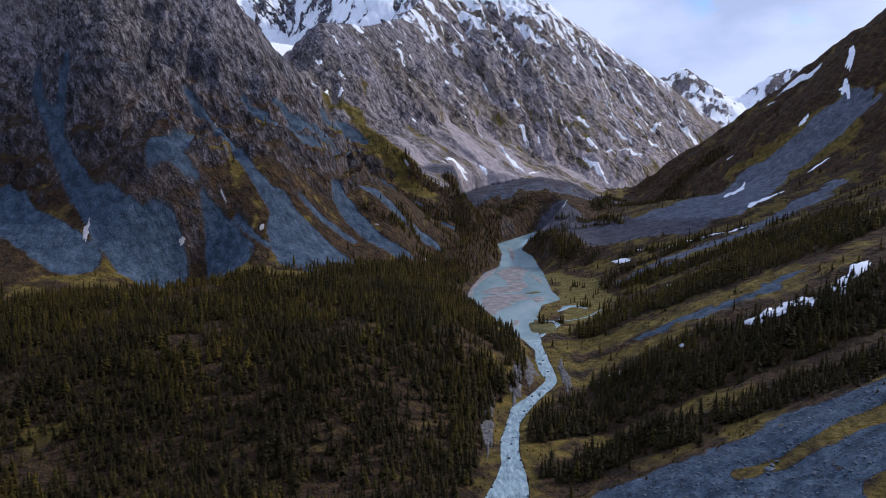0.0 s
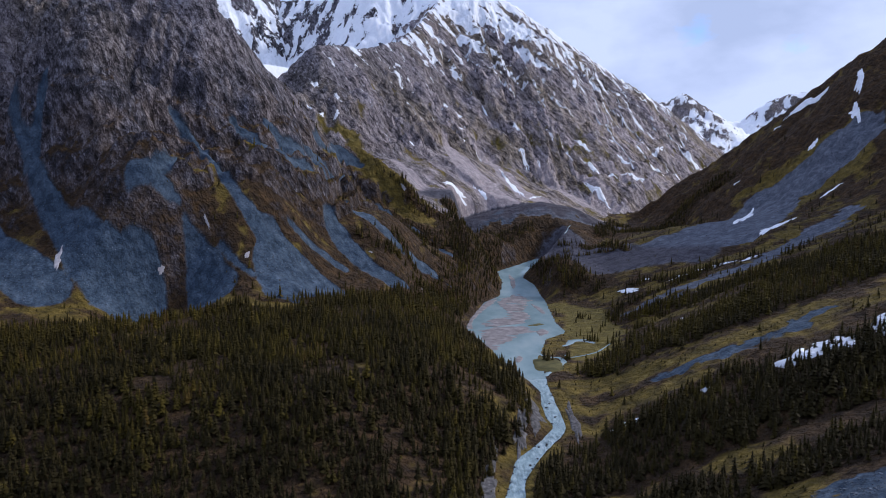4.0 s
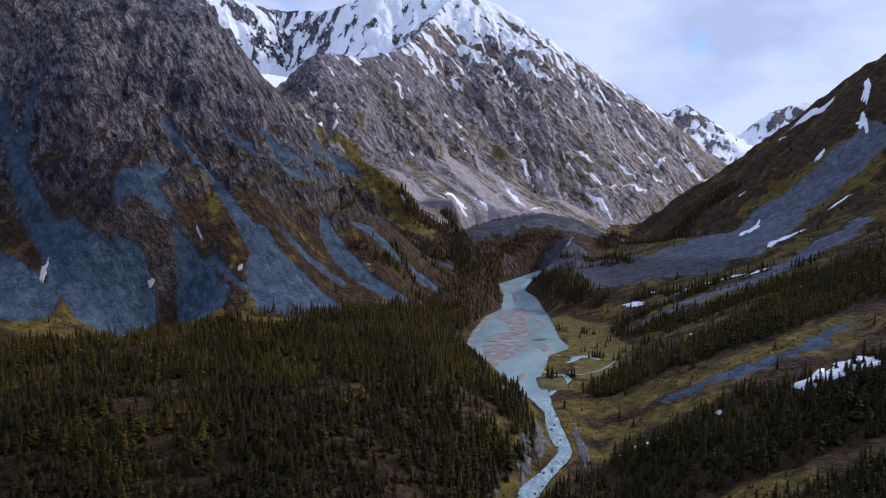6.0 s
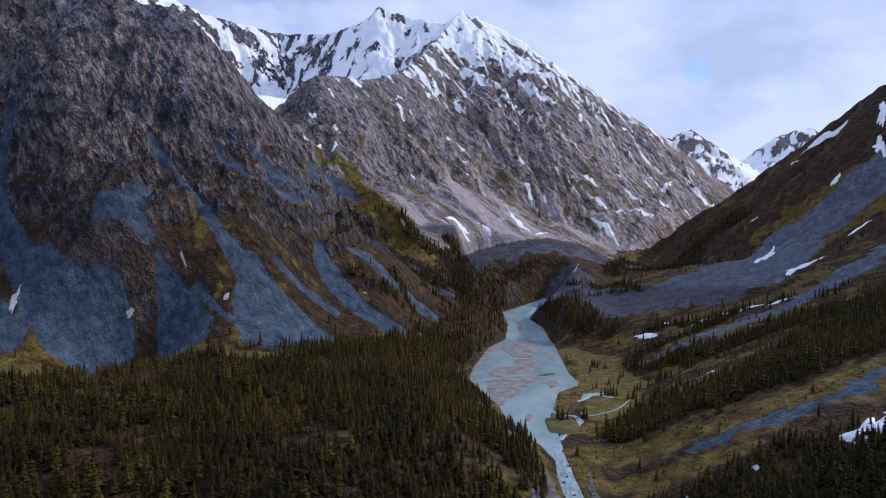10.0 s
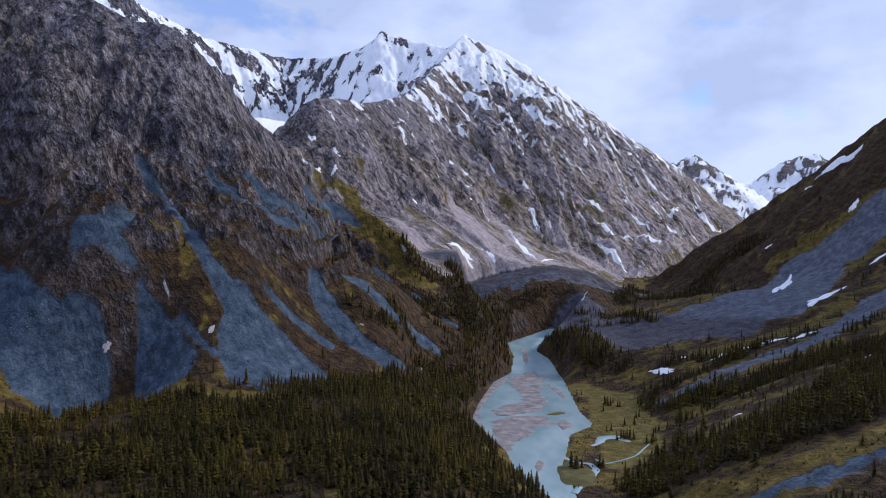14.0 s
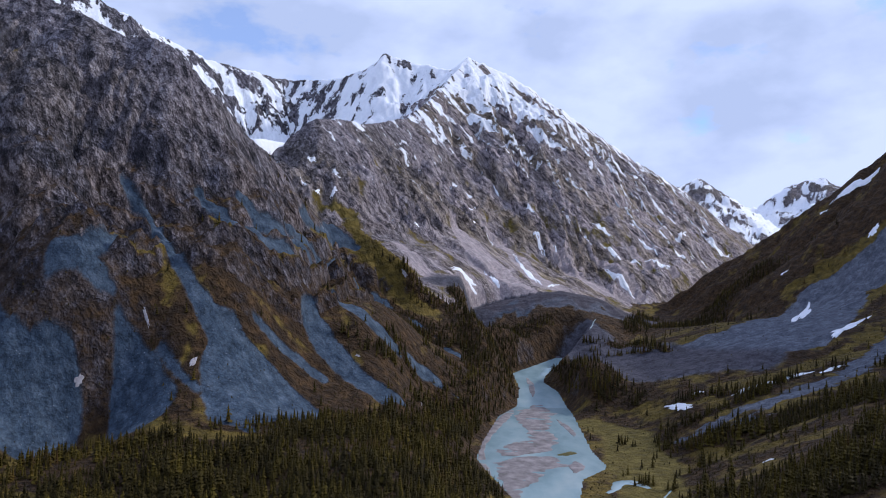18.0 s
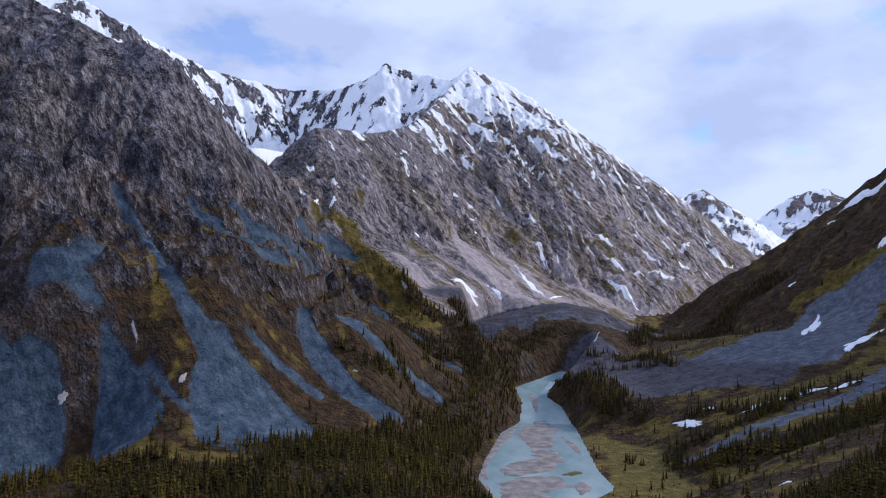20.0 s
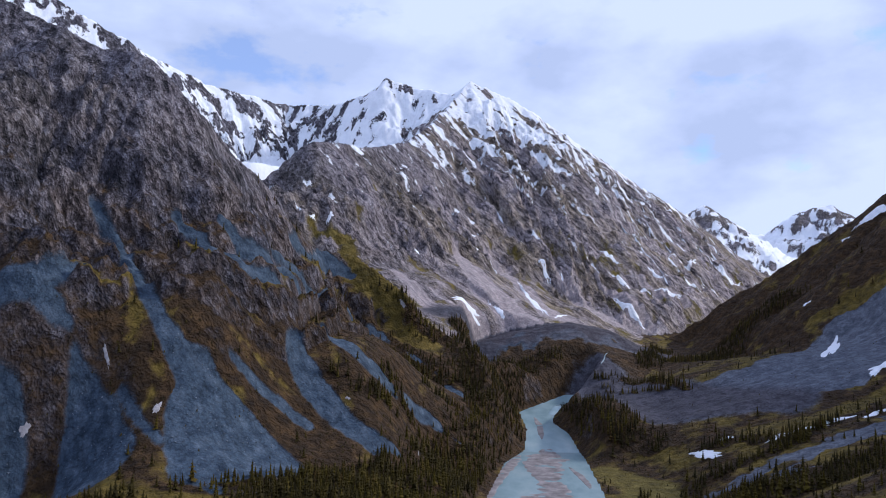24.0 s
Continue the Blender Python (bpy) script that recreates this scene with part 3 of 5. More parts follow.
# ---- what covers the land: lines on the plan as (x, y, half width) ----
RIGHT_SCREE = [
    [(285, 1138, 60), (358, 1111, 78), (447, 1120, 86), (614, 1275, 62), (701, 1259, 46), (758, 1250, 48)],
    [(217, 876, 7), (276, 877, 12), (344, 884, 18), (413, 891, 18), (547, 1002, 26), (625, 1046, 18)],
    [(232, 882, 6), (289, 860, 8), (344, 843, 9), (398, 839, 9)],
    [(170, 552, 6), (207, 548, 10), (250, 545, 11), (297, 553, 12)],
    [(162, 509, 3), (189, 509, 4), (217, 504, 4)],
    [(86, 300, 34), (150, 272, 66), (240, 262, 72), (420, 230, 80)],
]
# first band: shade on the moraine, painted in; second: dark purple rubble
DARK_AND_SHADED_SCREE = [[(-25, 1317, 22), (34, 1367, 38), (107, 1453, 14)], [(230, 1330, 40), (290, 1130, 78), (390, 1040, 34)]]
MEADOW = [
    [(168, 990, 20), (200, 930, 28), (184, 820, 38), (168, 740, 26), (140, 700, 14)],
]
NEAR_TURF = [
    [(140, 292, 5), (161, 288, 6), (190, 294, 8), (215, 292, 10)],
    [(175, 238, 12), (220, 236, 16)],
]
RIGHT_GRASS = [
    [(602, 1365, 13), (666, 1337, 21), (723, 1297, 21), (780, 1285, 19)],
    [(603, 1184, 12), (668, 1203, 19), (717, 1187, 29)],
    [(103, 610, 10), (137, 605, 16), (188, 575, 13), (244, 569, 11), (307, 569, 9)],
    [(100, 552, 12), (129, 548, 13), (164, 531, 10), (201, 528, 6)],
    [(285, 944, 10), (376, 957, 16), (496, 1019, 7)],
]
LEFT_GRASS = [
    [(-257, 915, 11), (-231, 904, 21), (-203, 908, 7)],
    [(-293, 823, 19), (-272, 832, 14), (-247, 808, 10), (-248, 795, 10)],
    [(-221, 782, 7), (-218, 765, 4)],
    [(-208, 1099, 8), (-175, 1123, 22), (-149, 1245, 7), (-85, 1218, 9), (-34, 1202, 28)],
    [(-251, 1471, 12), (-186, 1462, 17), (-127, 1268, 38), (-71, 1236, 38)],
    [(-130, 960, 8), (-102, 911, 5)],
    [(-164, 859, 7), (-140, 867, 5)],
]
CENTRE_FANS = [
    [(386, 1988, 11), (421, 1953, 25), (482, 1919, 30)],
    [(494, 2059, 11), (541, 2018, 21), (620, 2032, 20)],
    [(86, 1870, 10), (123, 1801, 30)],
    [(10, 1774, 10), (46, 1661, 31), (92, 1537, 49), (140, 1480, 38)],
    [(141, 1865, 10), (175, 1690, 32), (209, 1560, 38)],
    [(267, 1928, 11), (296, 1892, 30), (353, 1841, 42), (446, 1888, 20)],
    [(-96, 1446, 11), (-52, 1381, 21), (-3, 1321, 16), (56, 1448, 25)],
]
GLADES = [[(-257, 734, 2), (-198, 691, 6), (-157, 691, 8), (-137, 693, 7)], [(-265, 613, 5), (-306, 706, 14), (-299, 722, 2)], [(-263, 596, 5), (-232, 585, 5), (-207, 544, 3)], [(-201, 689, 6), (-162, 690, 8), (-138, 694, 10)], [(60, 600, 6), (72, 590, 7)]]
CENTRE_GRASS = [[(340, 2010, 10), (430, 2065, 20), (520, 2050, 12)], [(-40, 1360, 26), (0, 1300, 24), (20, 1250, 18)]]
WOODS = [
    [(-113, 1253, 4), (-76, 1230, 5), (-39, 1224, 29), (-14, 1222, 10)],
    [(6, 1201, 12), (56, 1247, 59), (92, 1273, 28)],
    [(-80, 1191, 6), (-39, 1167, 9), (7, 1140, 14), (50, 1113, 17), (80, 1137, 38)],
    [(-32, 857, 6), (8, 954, 6), (60, 1055, 5)],
    [(-101, 905, 4), (-77, 892, 8), (-53, 914, 11)],
    [(310, 1359, 7), (504, 1739, 19), (574, 1726, 47), (631, 1714, 25)],
    [(234, 1270, 6), (303, 1197, 9)],
    [(149, 642, 22), (186, 650, 41), (230, 646, 47), (283, 645, 57), (360, 653, 75)],
    [(222, 870, 12), (265, 847, 14), (321, 832, 25), (377, 822, 35), (426, 752, 58)],
    [(144, 495, 6), (180, 491, 10), (216, 491, 16), (253, 490, 18)],
    [(64, 430, 18), (100, 455, 32), (139, 470, 44), (221, 468, 46), (309, 452, 44), (440, 460, 60)],
    [(70, 372, 14), (120, 382, 20), (170, 372, 20), (240, 366, 22), (330, 350, 26)],
    [(0, 880, 24), (20, 960, 26), (45, 1060, 28), (70, 1160, 30), (85, 1230, 26)],
    [(-60, 960, 10), (-10, 940, 12), (25, 930, 12)],
    [(-90, 1085, 10), (-40, 1110, 22), (10, 1150, 26), (60, 1190, 26), (90, 1240, 20)],
    [(-20, 1030, 12), (40, 1040, 14), (60, 1080, 12)],
    [(20, 1300, 24), (70, 1330, 26), (120, 1350, 18)],
    [(60, 1262, 28), (96, 1286, 24), (104, 1320, 24), (160, 1362, 20), (205, 1385, 14)],
    [(172, 1190, 12), (188, 1140, 26), (212, 1070, 30), (232, 1030, 18)],
    [(232, 1296, 10), (300, 1290, 14), (325, 1180, 9)],
    [(330, 1380, 20), (420, 1440, 34), (500, 1500, 44), (570, 1560, 40), (640, 1500, 20)],
    [(270, 985, 8), (300, 955, 12), (340, 925, 12)],
    [(230, 905, 8), (300, 905, 8), (380, 935, 8)],
]
WOOD_EDGE = [(-900, 600), (-421, 606), (-370, 612), (-301, 640), (-253, 664), (-203, 694), (-157, 726), (-98, 770), (-48, 840), (6, 890), (38, 926)]


def wood_density(x, y):
    """0 to 1: how thickly trees stand."""
    wob_x, wob_y = x + 9 * fbm(x / 40, y / 40, 2, 31), y + 9 * fbm(x / 40, y / 40, 2, 32)
    dl = bank(y, RIVER_LEFT) - x
    edge = np.interp(wob_x, [a for a, _ in WOOD_EDGE], [b for _, b in WOOD_EDGE])
    hill = step(0, 16, edge - wob_y) * step(9, 18, dl + 5 * fbm(x / 25, y / 25, 2, 33))
    thin = step(-0.42, 0.12, fbm(x / 55, y / 55, 3, 34))
    near_thin = 0.7 + 0.3 * step(345, 460, y)
    glade = np.clip(inside_bands(wob_x, wob_y, GLADES, 5) + 0.3, 0, 1)
    hill = hill * np.clip(1 - 0.9 * glade, 0, 1) * (0.35 + 0.65 * thin) * near_thin
    bands = np.clip(inside_bands(wob_x, wob_y, WOODS, 10) + 0.35, 0, 1)
    bands = bands * (0.6 + 0.4 * step(-0.35, 0.15, fbm(x / 35, y / 35, 2, 35)))
    bands = np.maximum(bands, 0.16 * (x > 150) * (y > 600) * (y < 960) * step(0.0, 0.3, fbm(x / 45, y / 30, 2, 36)))
    bands = bands * (1 - np.exp(-(((x - 264) / 34) ** 2 + ((y - 503) / 15) ** 2))) * (1 - 0.8 * np.exp(-(((x - 326) / 26) ** 2 + ((y - 512) / 14) ** 2)))
    water = step(3, 8, np.maximum(dl, x - bank(y, RIVER_RIGHT)))
    return np.maximum(np.where(dl > 0, hill * (y < 935), 0), bands) * water


def dressing(x, y, z, kind, rock, run, dist):
    """Scree, grass and snow, and the tan, pale and wooded shares, for points of the land."""
    wx, wy = x + 2.5 * fbm(x / 22, y / 22, 3, 41), y + 2.5 * fbm(x / 22, y / 22, 3, 42)
    big, mid = fbm(x / 130, y / 130, 3, 43), fbm(x / 38, y / 38, 3, 44)
    scree = np.where(x < 60, inside_bands(wx, wy, LEFT_SCREE, 6) + 0.3, -3.0)
    rx, ry = x + 8 * fbm(x / 40, y / 40, 4, 55, 0.6), y + 8 * fbm(x / 40, y / 40, 4, 56, 0.6)
    scree = np.maximum(scree, np.maximum(inside_bands(rx, ry, RIGHT_SCREE[:1] + RIGHT_SCREE[5:], 7), inside_bands(rx, ry, RIGHT_SCREE[1:5], 7) - 0.35 - 1.5 * fbm(x / 15, y / 9, 3, 59)) - 0.5 * np.clip(fbm(x / 30, y / 22, 3, 57) * 2, -0.3, 1))
    scree = np.minimum(scree, 1.0)
    scree = np.where(x > 120, scree - 0.7 * np.clip(mid + 0.6 * big, 0, 1), scree)
    scree = scree - 2.2 * np.clip(0.4 + inside_bands(wx, wy, NEAR_TURF, 4), 0, 1) - np.where((y < 360) & (x > 90), 2.6 * np.clip(fbm(x / 16, y / 9, 3, 45) - 0.22, 0, 1), 0)
    dark = inside_bands(rx, ry, DARK_AND_SHADED_SCREE, 22)
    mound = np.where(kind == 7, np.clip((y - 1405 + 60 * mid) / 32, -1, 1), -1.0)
    scree = np.maximum(scree, np.maximum(dark, mound))
    centre_apron = np.where((kind == 2) & (y > 1240), -0.45 - 2.0 * rock - 1.4 * mid, -3)
    scree = np.maximum(scree, np.maximum(centre_apron, inside_bands(wx, wy, CENTRE_FANS, 9)))
    wood = wood_density(x, y)
    scree = scree - 1.6 * wood
    grass = inside_bands(rx, ry, RIGHT_GRASS + MEADOW + NEAR_TURF, 9)
    grass = np.maximum(grass, inside_bands(wx, wy, LEFT_GRASS, 9) - 0.3 - 0.9 * fbm(x / 18, y / 18, 3, 60))
    grass = np.maximum(grass, inside_bands(wx, wy, CENTRE_GRASS, 30) + 0.7 * mid - 0.25)
    grass = np.maximum(grass, inside_bands(wx, wy, GLADES, 8) + 0.3)
    tufts = np.where(kind == 1, 1.7 * mid + 0.9 * big - 0.62 - 0.0022 * np.maximum(z - 130, 0), -2.0)
    tufts = np.where(kind == 2, np.where(z < 430, 1.6 * mid + 0.9 * big - 0.55 - 0.0022 * np.maximum(z - 200, 0), -2), tufts)
    tufts = np.where(kind == 4, 1.6 * mid + 0.8 * big - 0.7, tufts)
    tufts = np.where(kind == 0, 1.9 * mid + 1.1 * big - 0.12, tufts)
    grass = np.maximum(grass, tufts) - 1.6 * wood
    ribs = fbm(run / 26, dist / 190, 4, 46, 0.6)
    snow = np.full(x.shape, -2.0)
    # on the high massif the snow lies in leaning gullies, thickest below the summits and on the side of the cirque
    lean, down = 0.42 * x + 0.9 * y, 0.9 * x - 0.42 * y
    far_side = np.interp(y, [b for _, b, _ in CENTRE[2:7]], [a for a, _, _ in CENTRE[2:7]]) - x
    gullies = fbm(lean / 30, down / 170, 4, 47, 0.62)
    snow = np.where(kind == 2, (z - 690) / 210 + 2.1 * gullies + 1.1 * fbm(x / 34, y / 34, 4, 52, 0.65) + 0.5 * step(0, 120, far_side) * step(2700, 2500, y), snow)
    high = np.where((kind == 2) & (x > 300), 0.55 * step(90, 20, dist) - 0.75 + 2.3 * gullies - (430 - z) / 150 * (z < 430), -2)
    snow = np.maximum(snow, np.where(z > 380, high, -2))
    snow = np.where(kind == 3, 0.15 + 1.1 * ribs + 2.6 * fbm(x / 60, y / 60, 5, 48, 0.65) + 0.7 * step(-520, -300, x) - 0.35 * np.maximum(0, 1.0 - dist / 60), snow)
    snow = np.where((kind == 3) & (dist > 230), 1.0, snow)
    snow = np.where((kind == 0) & (y > 1700) & (x < 0.35 * (y - 1700) - 330), 1.0, snow)
    snow = np.where(kind == 5, -0.05 + 1.4 * ribs + 2.6 * fbm(x / 80, y / 80, 5, 49, 0.65) + np.exp(-(((x - 1850) / 170) ** 2)) * 1.5, snow)
    tan = np.where(kind == 2, 1.0, 0.0)
    veins = ridged(run / 52 + 0.4 * mid, dist / 300, 3, 39)
    tan = np.where(kind == 2, np.clip(1.05 - 1.15 * step(0.56, 0.74, veins + 0.25 * big) - 0.35 * step(420, 620, z), 0.72, 1), tan)
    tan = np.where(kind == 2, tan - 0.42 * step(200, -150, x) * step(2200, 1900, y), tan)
    tan = np.where(kind == 1, np.clip(0.28 * step(0.62, 0.40, veins) - 0.1 + 0.3 * big, 0, 0.3) + 0.22 * step(230, 400, z), tan)
    # distant range: a tan share pales its rock in place of aerial haze
    tan = np.where(kind == 5, 0.35, tan)
    tan = np.where(kind == 0, np.clip(inside_bands(wx, wy, MEADOW, 12) + 0.4, 0, 1), tan)
    tan = np.where(kind == 3, 0.1, tan)
    pale = np.where((kind == 2), 1.0, 0.0) * (1 - np.clip(dark, 0, 1))
    # the mound's cloud shade is coloured in with the dark rubble
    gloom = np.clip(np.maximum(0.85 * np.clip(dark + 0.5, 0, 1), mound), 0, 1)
    pale = np.where((x > 150) & (kind != 2) & (y > 700), 0.18, pale)
    return scree, grass, snow, tan, pale, wood, gloom


# ---- the ground, one sheet cut where the mountains begin ----
ANGLES = np.radians(np.r_[np.linspace(-180, -46, 44)[:-1], np.linspace(-46, -39, 24)[:-1], np.linspace(-39, 39, 660), np.linspace(39, 46, 24)[1:], np.linspace(46, 180, 44)[1:]])
RADII = np.r_[0.5, np.arange(12, 180, 12.0), np.arange(180, 620, 4.0), np.arange(620, 1160, 1.75), np.arange(1160, 1560, 4.5), np.arange(1560, 3000, 6.2), np.arange(3000, 5100, 30)]


def ground_grid():
    a, r = np.meshgrid(ANGLES, RADII)
    x, y = r * np.sin(a), r * np.cos(a)
    z, kind, rock, run, dist = land(x.ravel(), y.ravel())
    return x.ravel(), y.ravel(), z, kind, rock, run, dist


GX, GY, GZ, GKIND, GROCK, GRUN, GDIST = ground_grid()
GRID = GZ.reshape(len(RADII), len(ANGLES))


def ground_z(x, y):
    """The height of the built ground, between its corners."""
    x, y = np.asarray(x, float), np.asarray(y, float)
    a, r = np.arctan2(x, y), np.hypot(x, y)
    j = np.clip(np.searchsorted(ANGLES, a) - 1, 0, len(ANGLES) - 2)
    i = np.clip(np.searchsorted(RADII, r) - 1, 0, len(RADII) - 2)
    u = (a - ANGLES[j]) / (ANGLES[j + 1] - ANGLES[j])
    v = np.clip((r - RADII[i]) / (RADII[i + 1] - RADII[i]), 0, 1)
    return (GRID[i, j] * (1 - u) + GRID[i, j + 1] * u) * (1 - v) + (GRID[i + 1, j] * (1 - u) + GRID[i + 1, j + 1] * u) * v


def raw_mesh(name, co, faces, material, attributes=(), smooth=True):
    """A mesh from arrays: corners, and faces of one size."""
    me = bpy.data.meshes.new(name)
    count, size = faces.shape
    me.vertices.add(len(co))
    me.vertices.foreach_set("co", np.ascontiguousarray(co, np.float32).ravel())
    me.loops.add(count * size)
    me.loops.foreach_set("vertex_index", np.ascontiguousarray(faces, np.int32).ravel())
    me.polygons.add(count)
    me.polygons.foreach_set("loop_start", np.arange(count, dtype=np.int32) * size)
    me.polygons.foreach_set("use_smooth", np.full(count, smooth))
    for key, kind, values in attributes:
        if kind == "FLOAT":
            me.attributes.new(key, "FLOAT", "POINT").data.foreach_set("value", np.ascontiguousarray(values, np.float32))
        else:
            me.color_attributes.new(key, "FLOAT_COLOR", "POINT").data.foreach_set("color", np.ascontiguousarray(values, np.float32).ravel())
    me.update(calc_edges=True)
    me.materials.append(material)
    return me


def part(name, me, parent, label=""):
    ob = new(name, me)
    ob.parent = parent
    return tagged(ob, label) if label else ob


def build_ground():
    scree, grass, snow, tan, pale, wood, gloom = dressing(GX, GY, GZ, GKIND, GROCK, GRUN, GDIST)
    to = lambda v: np.clip(0.5 + 0.5 * v, 0, 1)  # noqa: E731
    co = np.stack([GX, GY, GZ], 1)
    n, m = len(ANGLES), len(RADII)
    shape = co.reshape(m, n, 3)
    across, outward = np.gradient(shape, axis=1), np.gradient(shape, axis=0)
    normal = np.cross(across, outward).reshape(-1, 3)
    normal *= np.where(normal[:, 2:] < 0, -1, 1) / np.maximum(np.linalg.norm(normal, axis=1, keepdims=True), 1e-9)
    # soil shows on the valley floor, rock on the heights
    level = normal[:, 2]
    soft = np.where(GKIND == 0, 1.0, np.where(GKIND == 1, (0.40 + 0.16 * step(210, 130, GZ) + 0.44 * step(0.40, 0.70, level)) * step(420, 190, GZ + 90 * fbm(GX / 60, GY / 60, 3, 58)), 0.0))
    grass = np.where(GKIND == 1, grass - 0.9 * step(0.66, 0.48, level), grass)
    soft = np.where((GKIND == 4), 0.8, np.where(GKIND == 7, 0.9, soft))
    soft = np.maximum(soft, wood)
    cover = np.stack([to(scree), to(grass), to(snow), np.ones_like(scree)], 1)
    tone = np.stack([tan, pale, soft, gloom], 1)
    i, j = np.meshgrid(np.arange(m - 1), np.arange(n - 1), indexing="ij")
    a = (i * n + j).ravel()
    faces = np.stack([a, a + 1, a + n + 1, a + n], 1)
    which = GKIND[a]
    which = np.where(which == 7, 0, which)
    which = np.where((which == 2) & (GY[a] < 1235), 0, which)
    told = {
        0: ("ground", "rough valley floor of soil, heath and scree", "ground"),
        1: ("rocky_mountain", "dark craggy mountain with blue-grey scree fans", "mountain"),
        2: ("snowy_mountain", "tan rocky mountain with a snow-covered summit", "mountain"),
        3: ("snow_wall", "snow-covered cirque wall with dark rock ribs", "mountain"),
        4: ("heath_mountain", "dark heath-covered mountainside with scree bands", "mountain"),
        5: ("distant_range", "distant snowy peaks above a white glacier", "mountain"),
        6: ("valley_head", "plain mountainside closing the valley", "mountain"),
    }

    def piece(name, chosen):
        f = faces[chosen]
        used, back = np.unique(f, return_inverse=True)
        me = raw_mesh(name, co[used], back.reshape(f.shape), LAND, (("cover", "COLOR", cover[used]), ("tone", "COLOR", tone[used])))
        me.normals_split_custom_set_from_vertices(normal[used])
        return me

    # what lies on each mountain as a part of it
    band = np.zeros(len(a), int)
    for number, line in enumerate(LEFT_SCREE, 1):
        band = np.where((which == 1) & (inside_bands(GX[a], GY[a], [line], 6) > 0), number, band)
    for number, line in enumerate(RIGHT_SCREE[:2], 21):
        band = np.where((which == 4) & (inside_bands(GX[a], GY[a], [line], 6) > 0), number, band)
    band = np.where((which == 2) & (snow[a] > 0.4) & (GZ[a] > 520), 31, band)
    band = np.where((which == 2) & (scree[a] > 0.2) & (snow[a] < 0), 32, band)
    band = np.where((which == 5) & (snow[a] > 0.2), 33, band)
    band = np.where((which == 3) & (snow[a] > 0.2), 33, band)
    names = {31: ("summit_snow", "white snow cap"), 32: ("scree_apron", "pinkish-grey scree apron"), 33: ("snow_field", "white snow field")}
    for k, (name, label, category) in told.items():
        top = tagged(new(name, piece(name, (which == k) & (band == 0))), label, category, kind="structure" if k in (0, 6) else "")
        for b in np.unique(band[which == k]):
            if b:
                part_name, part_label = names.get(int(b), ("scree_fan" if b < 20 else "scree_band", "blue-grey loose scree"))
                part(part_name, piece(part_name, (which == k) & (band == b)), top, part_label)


build_ground()


# ---- water ----
def bank_line(table, ys, salt):
    x = bank(ys, table)
    for _ in range(14):
        x[1:-1] = (x[:-2] + 2 * x[1:-1] + x[2:]) / 4
    return x + (0.8 + 1.2 * step(600, 700, ys)) * fbm(ys / 14, ys * 0 + salt, 4, salt)


def build_river():
    ys = np.linspace(-40, 1345, 780)
    left, right = bank_line(RIVER_LEFT, ys, 51) - 1.5 * step(610, 660, ys), bank_line(RIVER_RIGHT, ys, 52) + 1.5 * step(610, 660, ys)
    across = np.linspace(0, 1, 15)
    x = left[:, None] + (right - left)[:, None] * across
    y = np.repeat(ys[:, None], 15, 1)
    z = water_level(y) + 0.25 * fbm(x / 3, y / 4, 2, 53) * step(640, 560, y)
    foam = step(640, 600, y) * (0.75 + 0.5 * fbm(x / 9, y / 16, 3, 54))
    co = np.stack([x, y, z], 2).reshape(-1, 3)
    i, j = np.meshgrid(np.arange(779), np.arange(14), indexing="ij")
    a = (i * 15 + j).ravel()
    me = raw_mesh("river", co, np.stack([a, a + 1, a + 16, a + 15], 1), WATER, (("foam", "FLOAT", np.clip(foam, 0, 1).ravel()),))
    tagged(new("river", me), "pale turquoise glacial river widening into braided flats", "river", kind="structure")


def blob_mesh(name, x, y, rx, ry, turn, z, rise, material, salt, rough=0.3, foam=None, rings=6, sides=40):
    """A low bank or pool of uneven outline."""
    u, a = np.meshgrid(np.linspace(0, 1, rings), np.linspace(0, 2 * math.pi, sides, endpoint=False), indexing="ij")
    r = u * (1 + rough * fbm(np.cos(a) * 1.6 + salt, np.sin(a) * 1.6, 3, salt))
    px, py = rx * r * np.cos(a), ry * r * np.sin(a)
    c, s = math.cos(radians(turn)), math.sin(radians(turn))
    gx, gy = x + c * px - s * py, y + s * px + c * py
    gz = z + rise * (1 - u**3) - 0.5 * (u > 0.99)
    co = np.stack([gx, gy, gz], 2).reshape(-1, 3)
    i, j = np.meshgrid(np.arange(rings - 1), np.arange(sides), indexing="ij")
    p, q = (i * sides + j).ravel(), (i * sides + (j + 1) % sides).ravel()
    attributes = (("foam", "FLOAT", np.full(len(co), foam)),) if foam is not None else ()
    return raw_mesh(name, co, np.stack([p, p + sides, q + sides, q], 1), material, attributes)


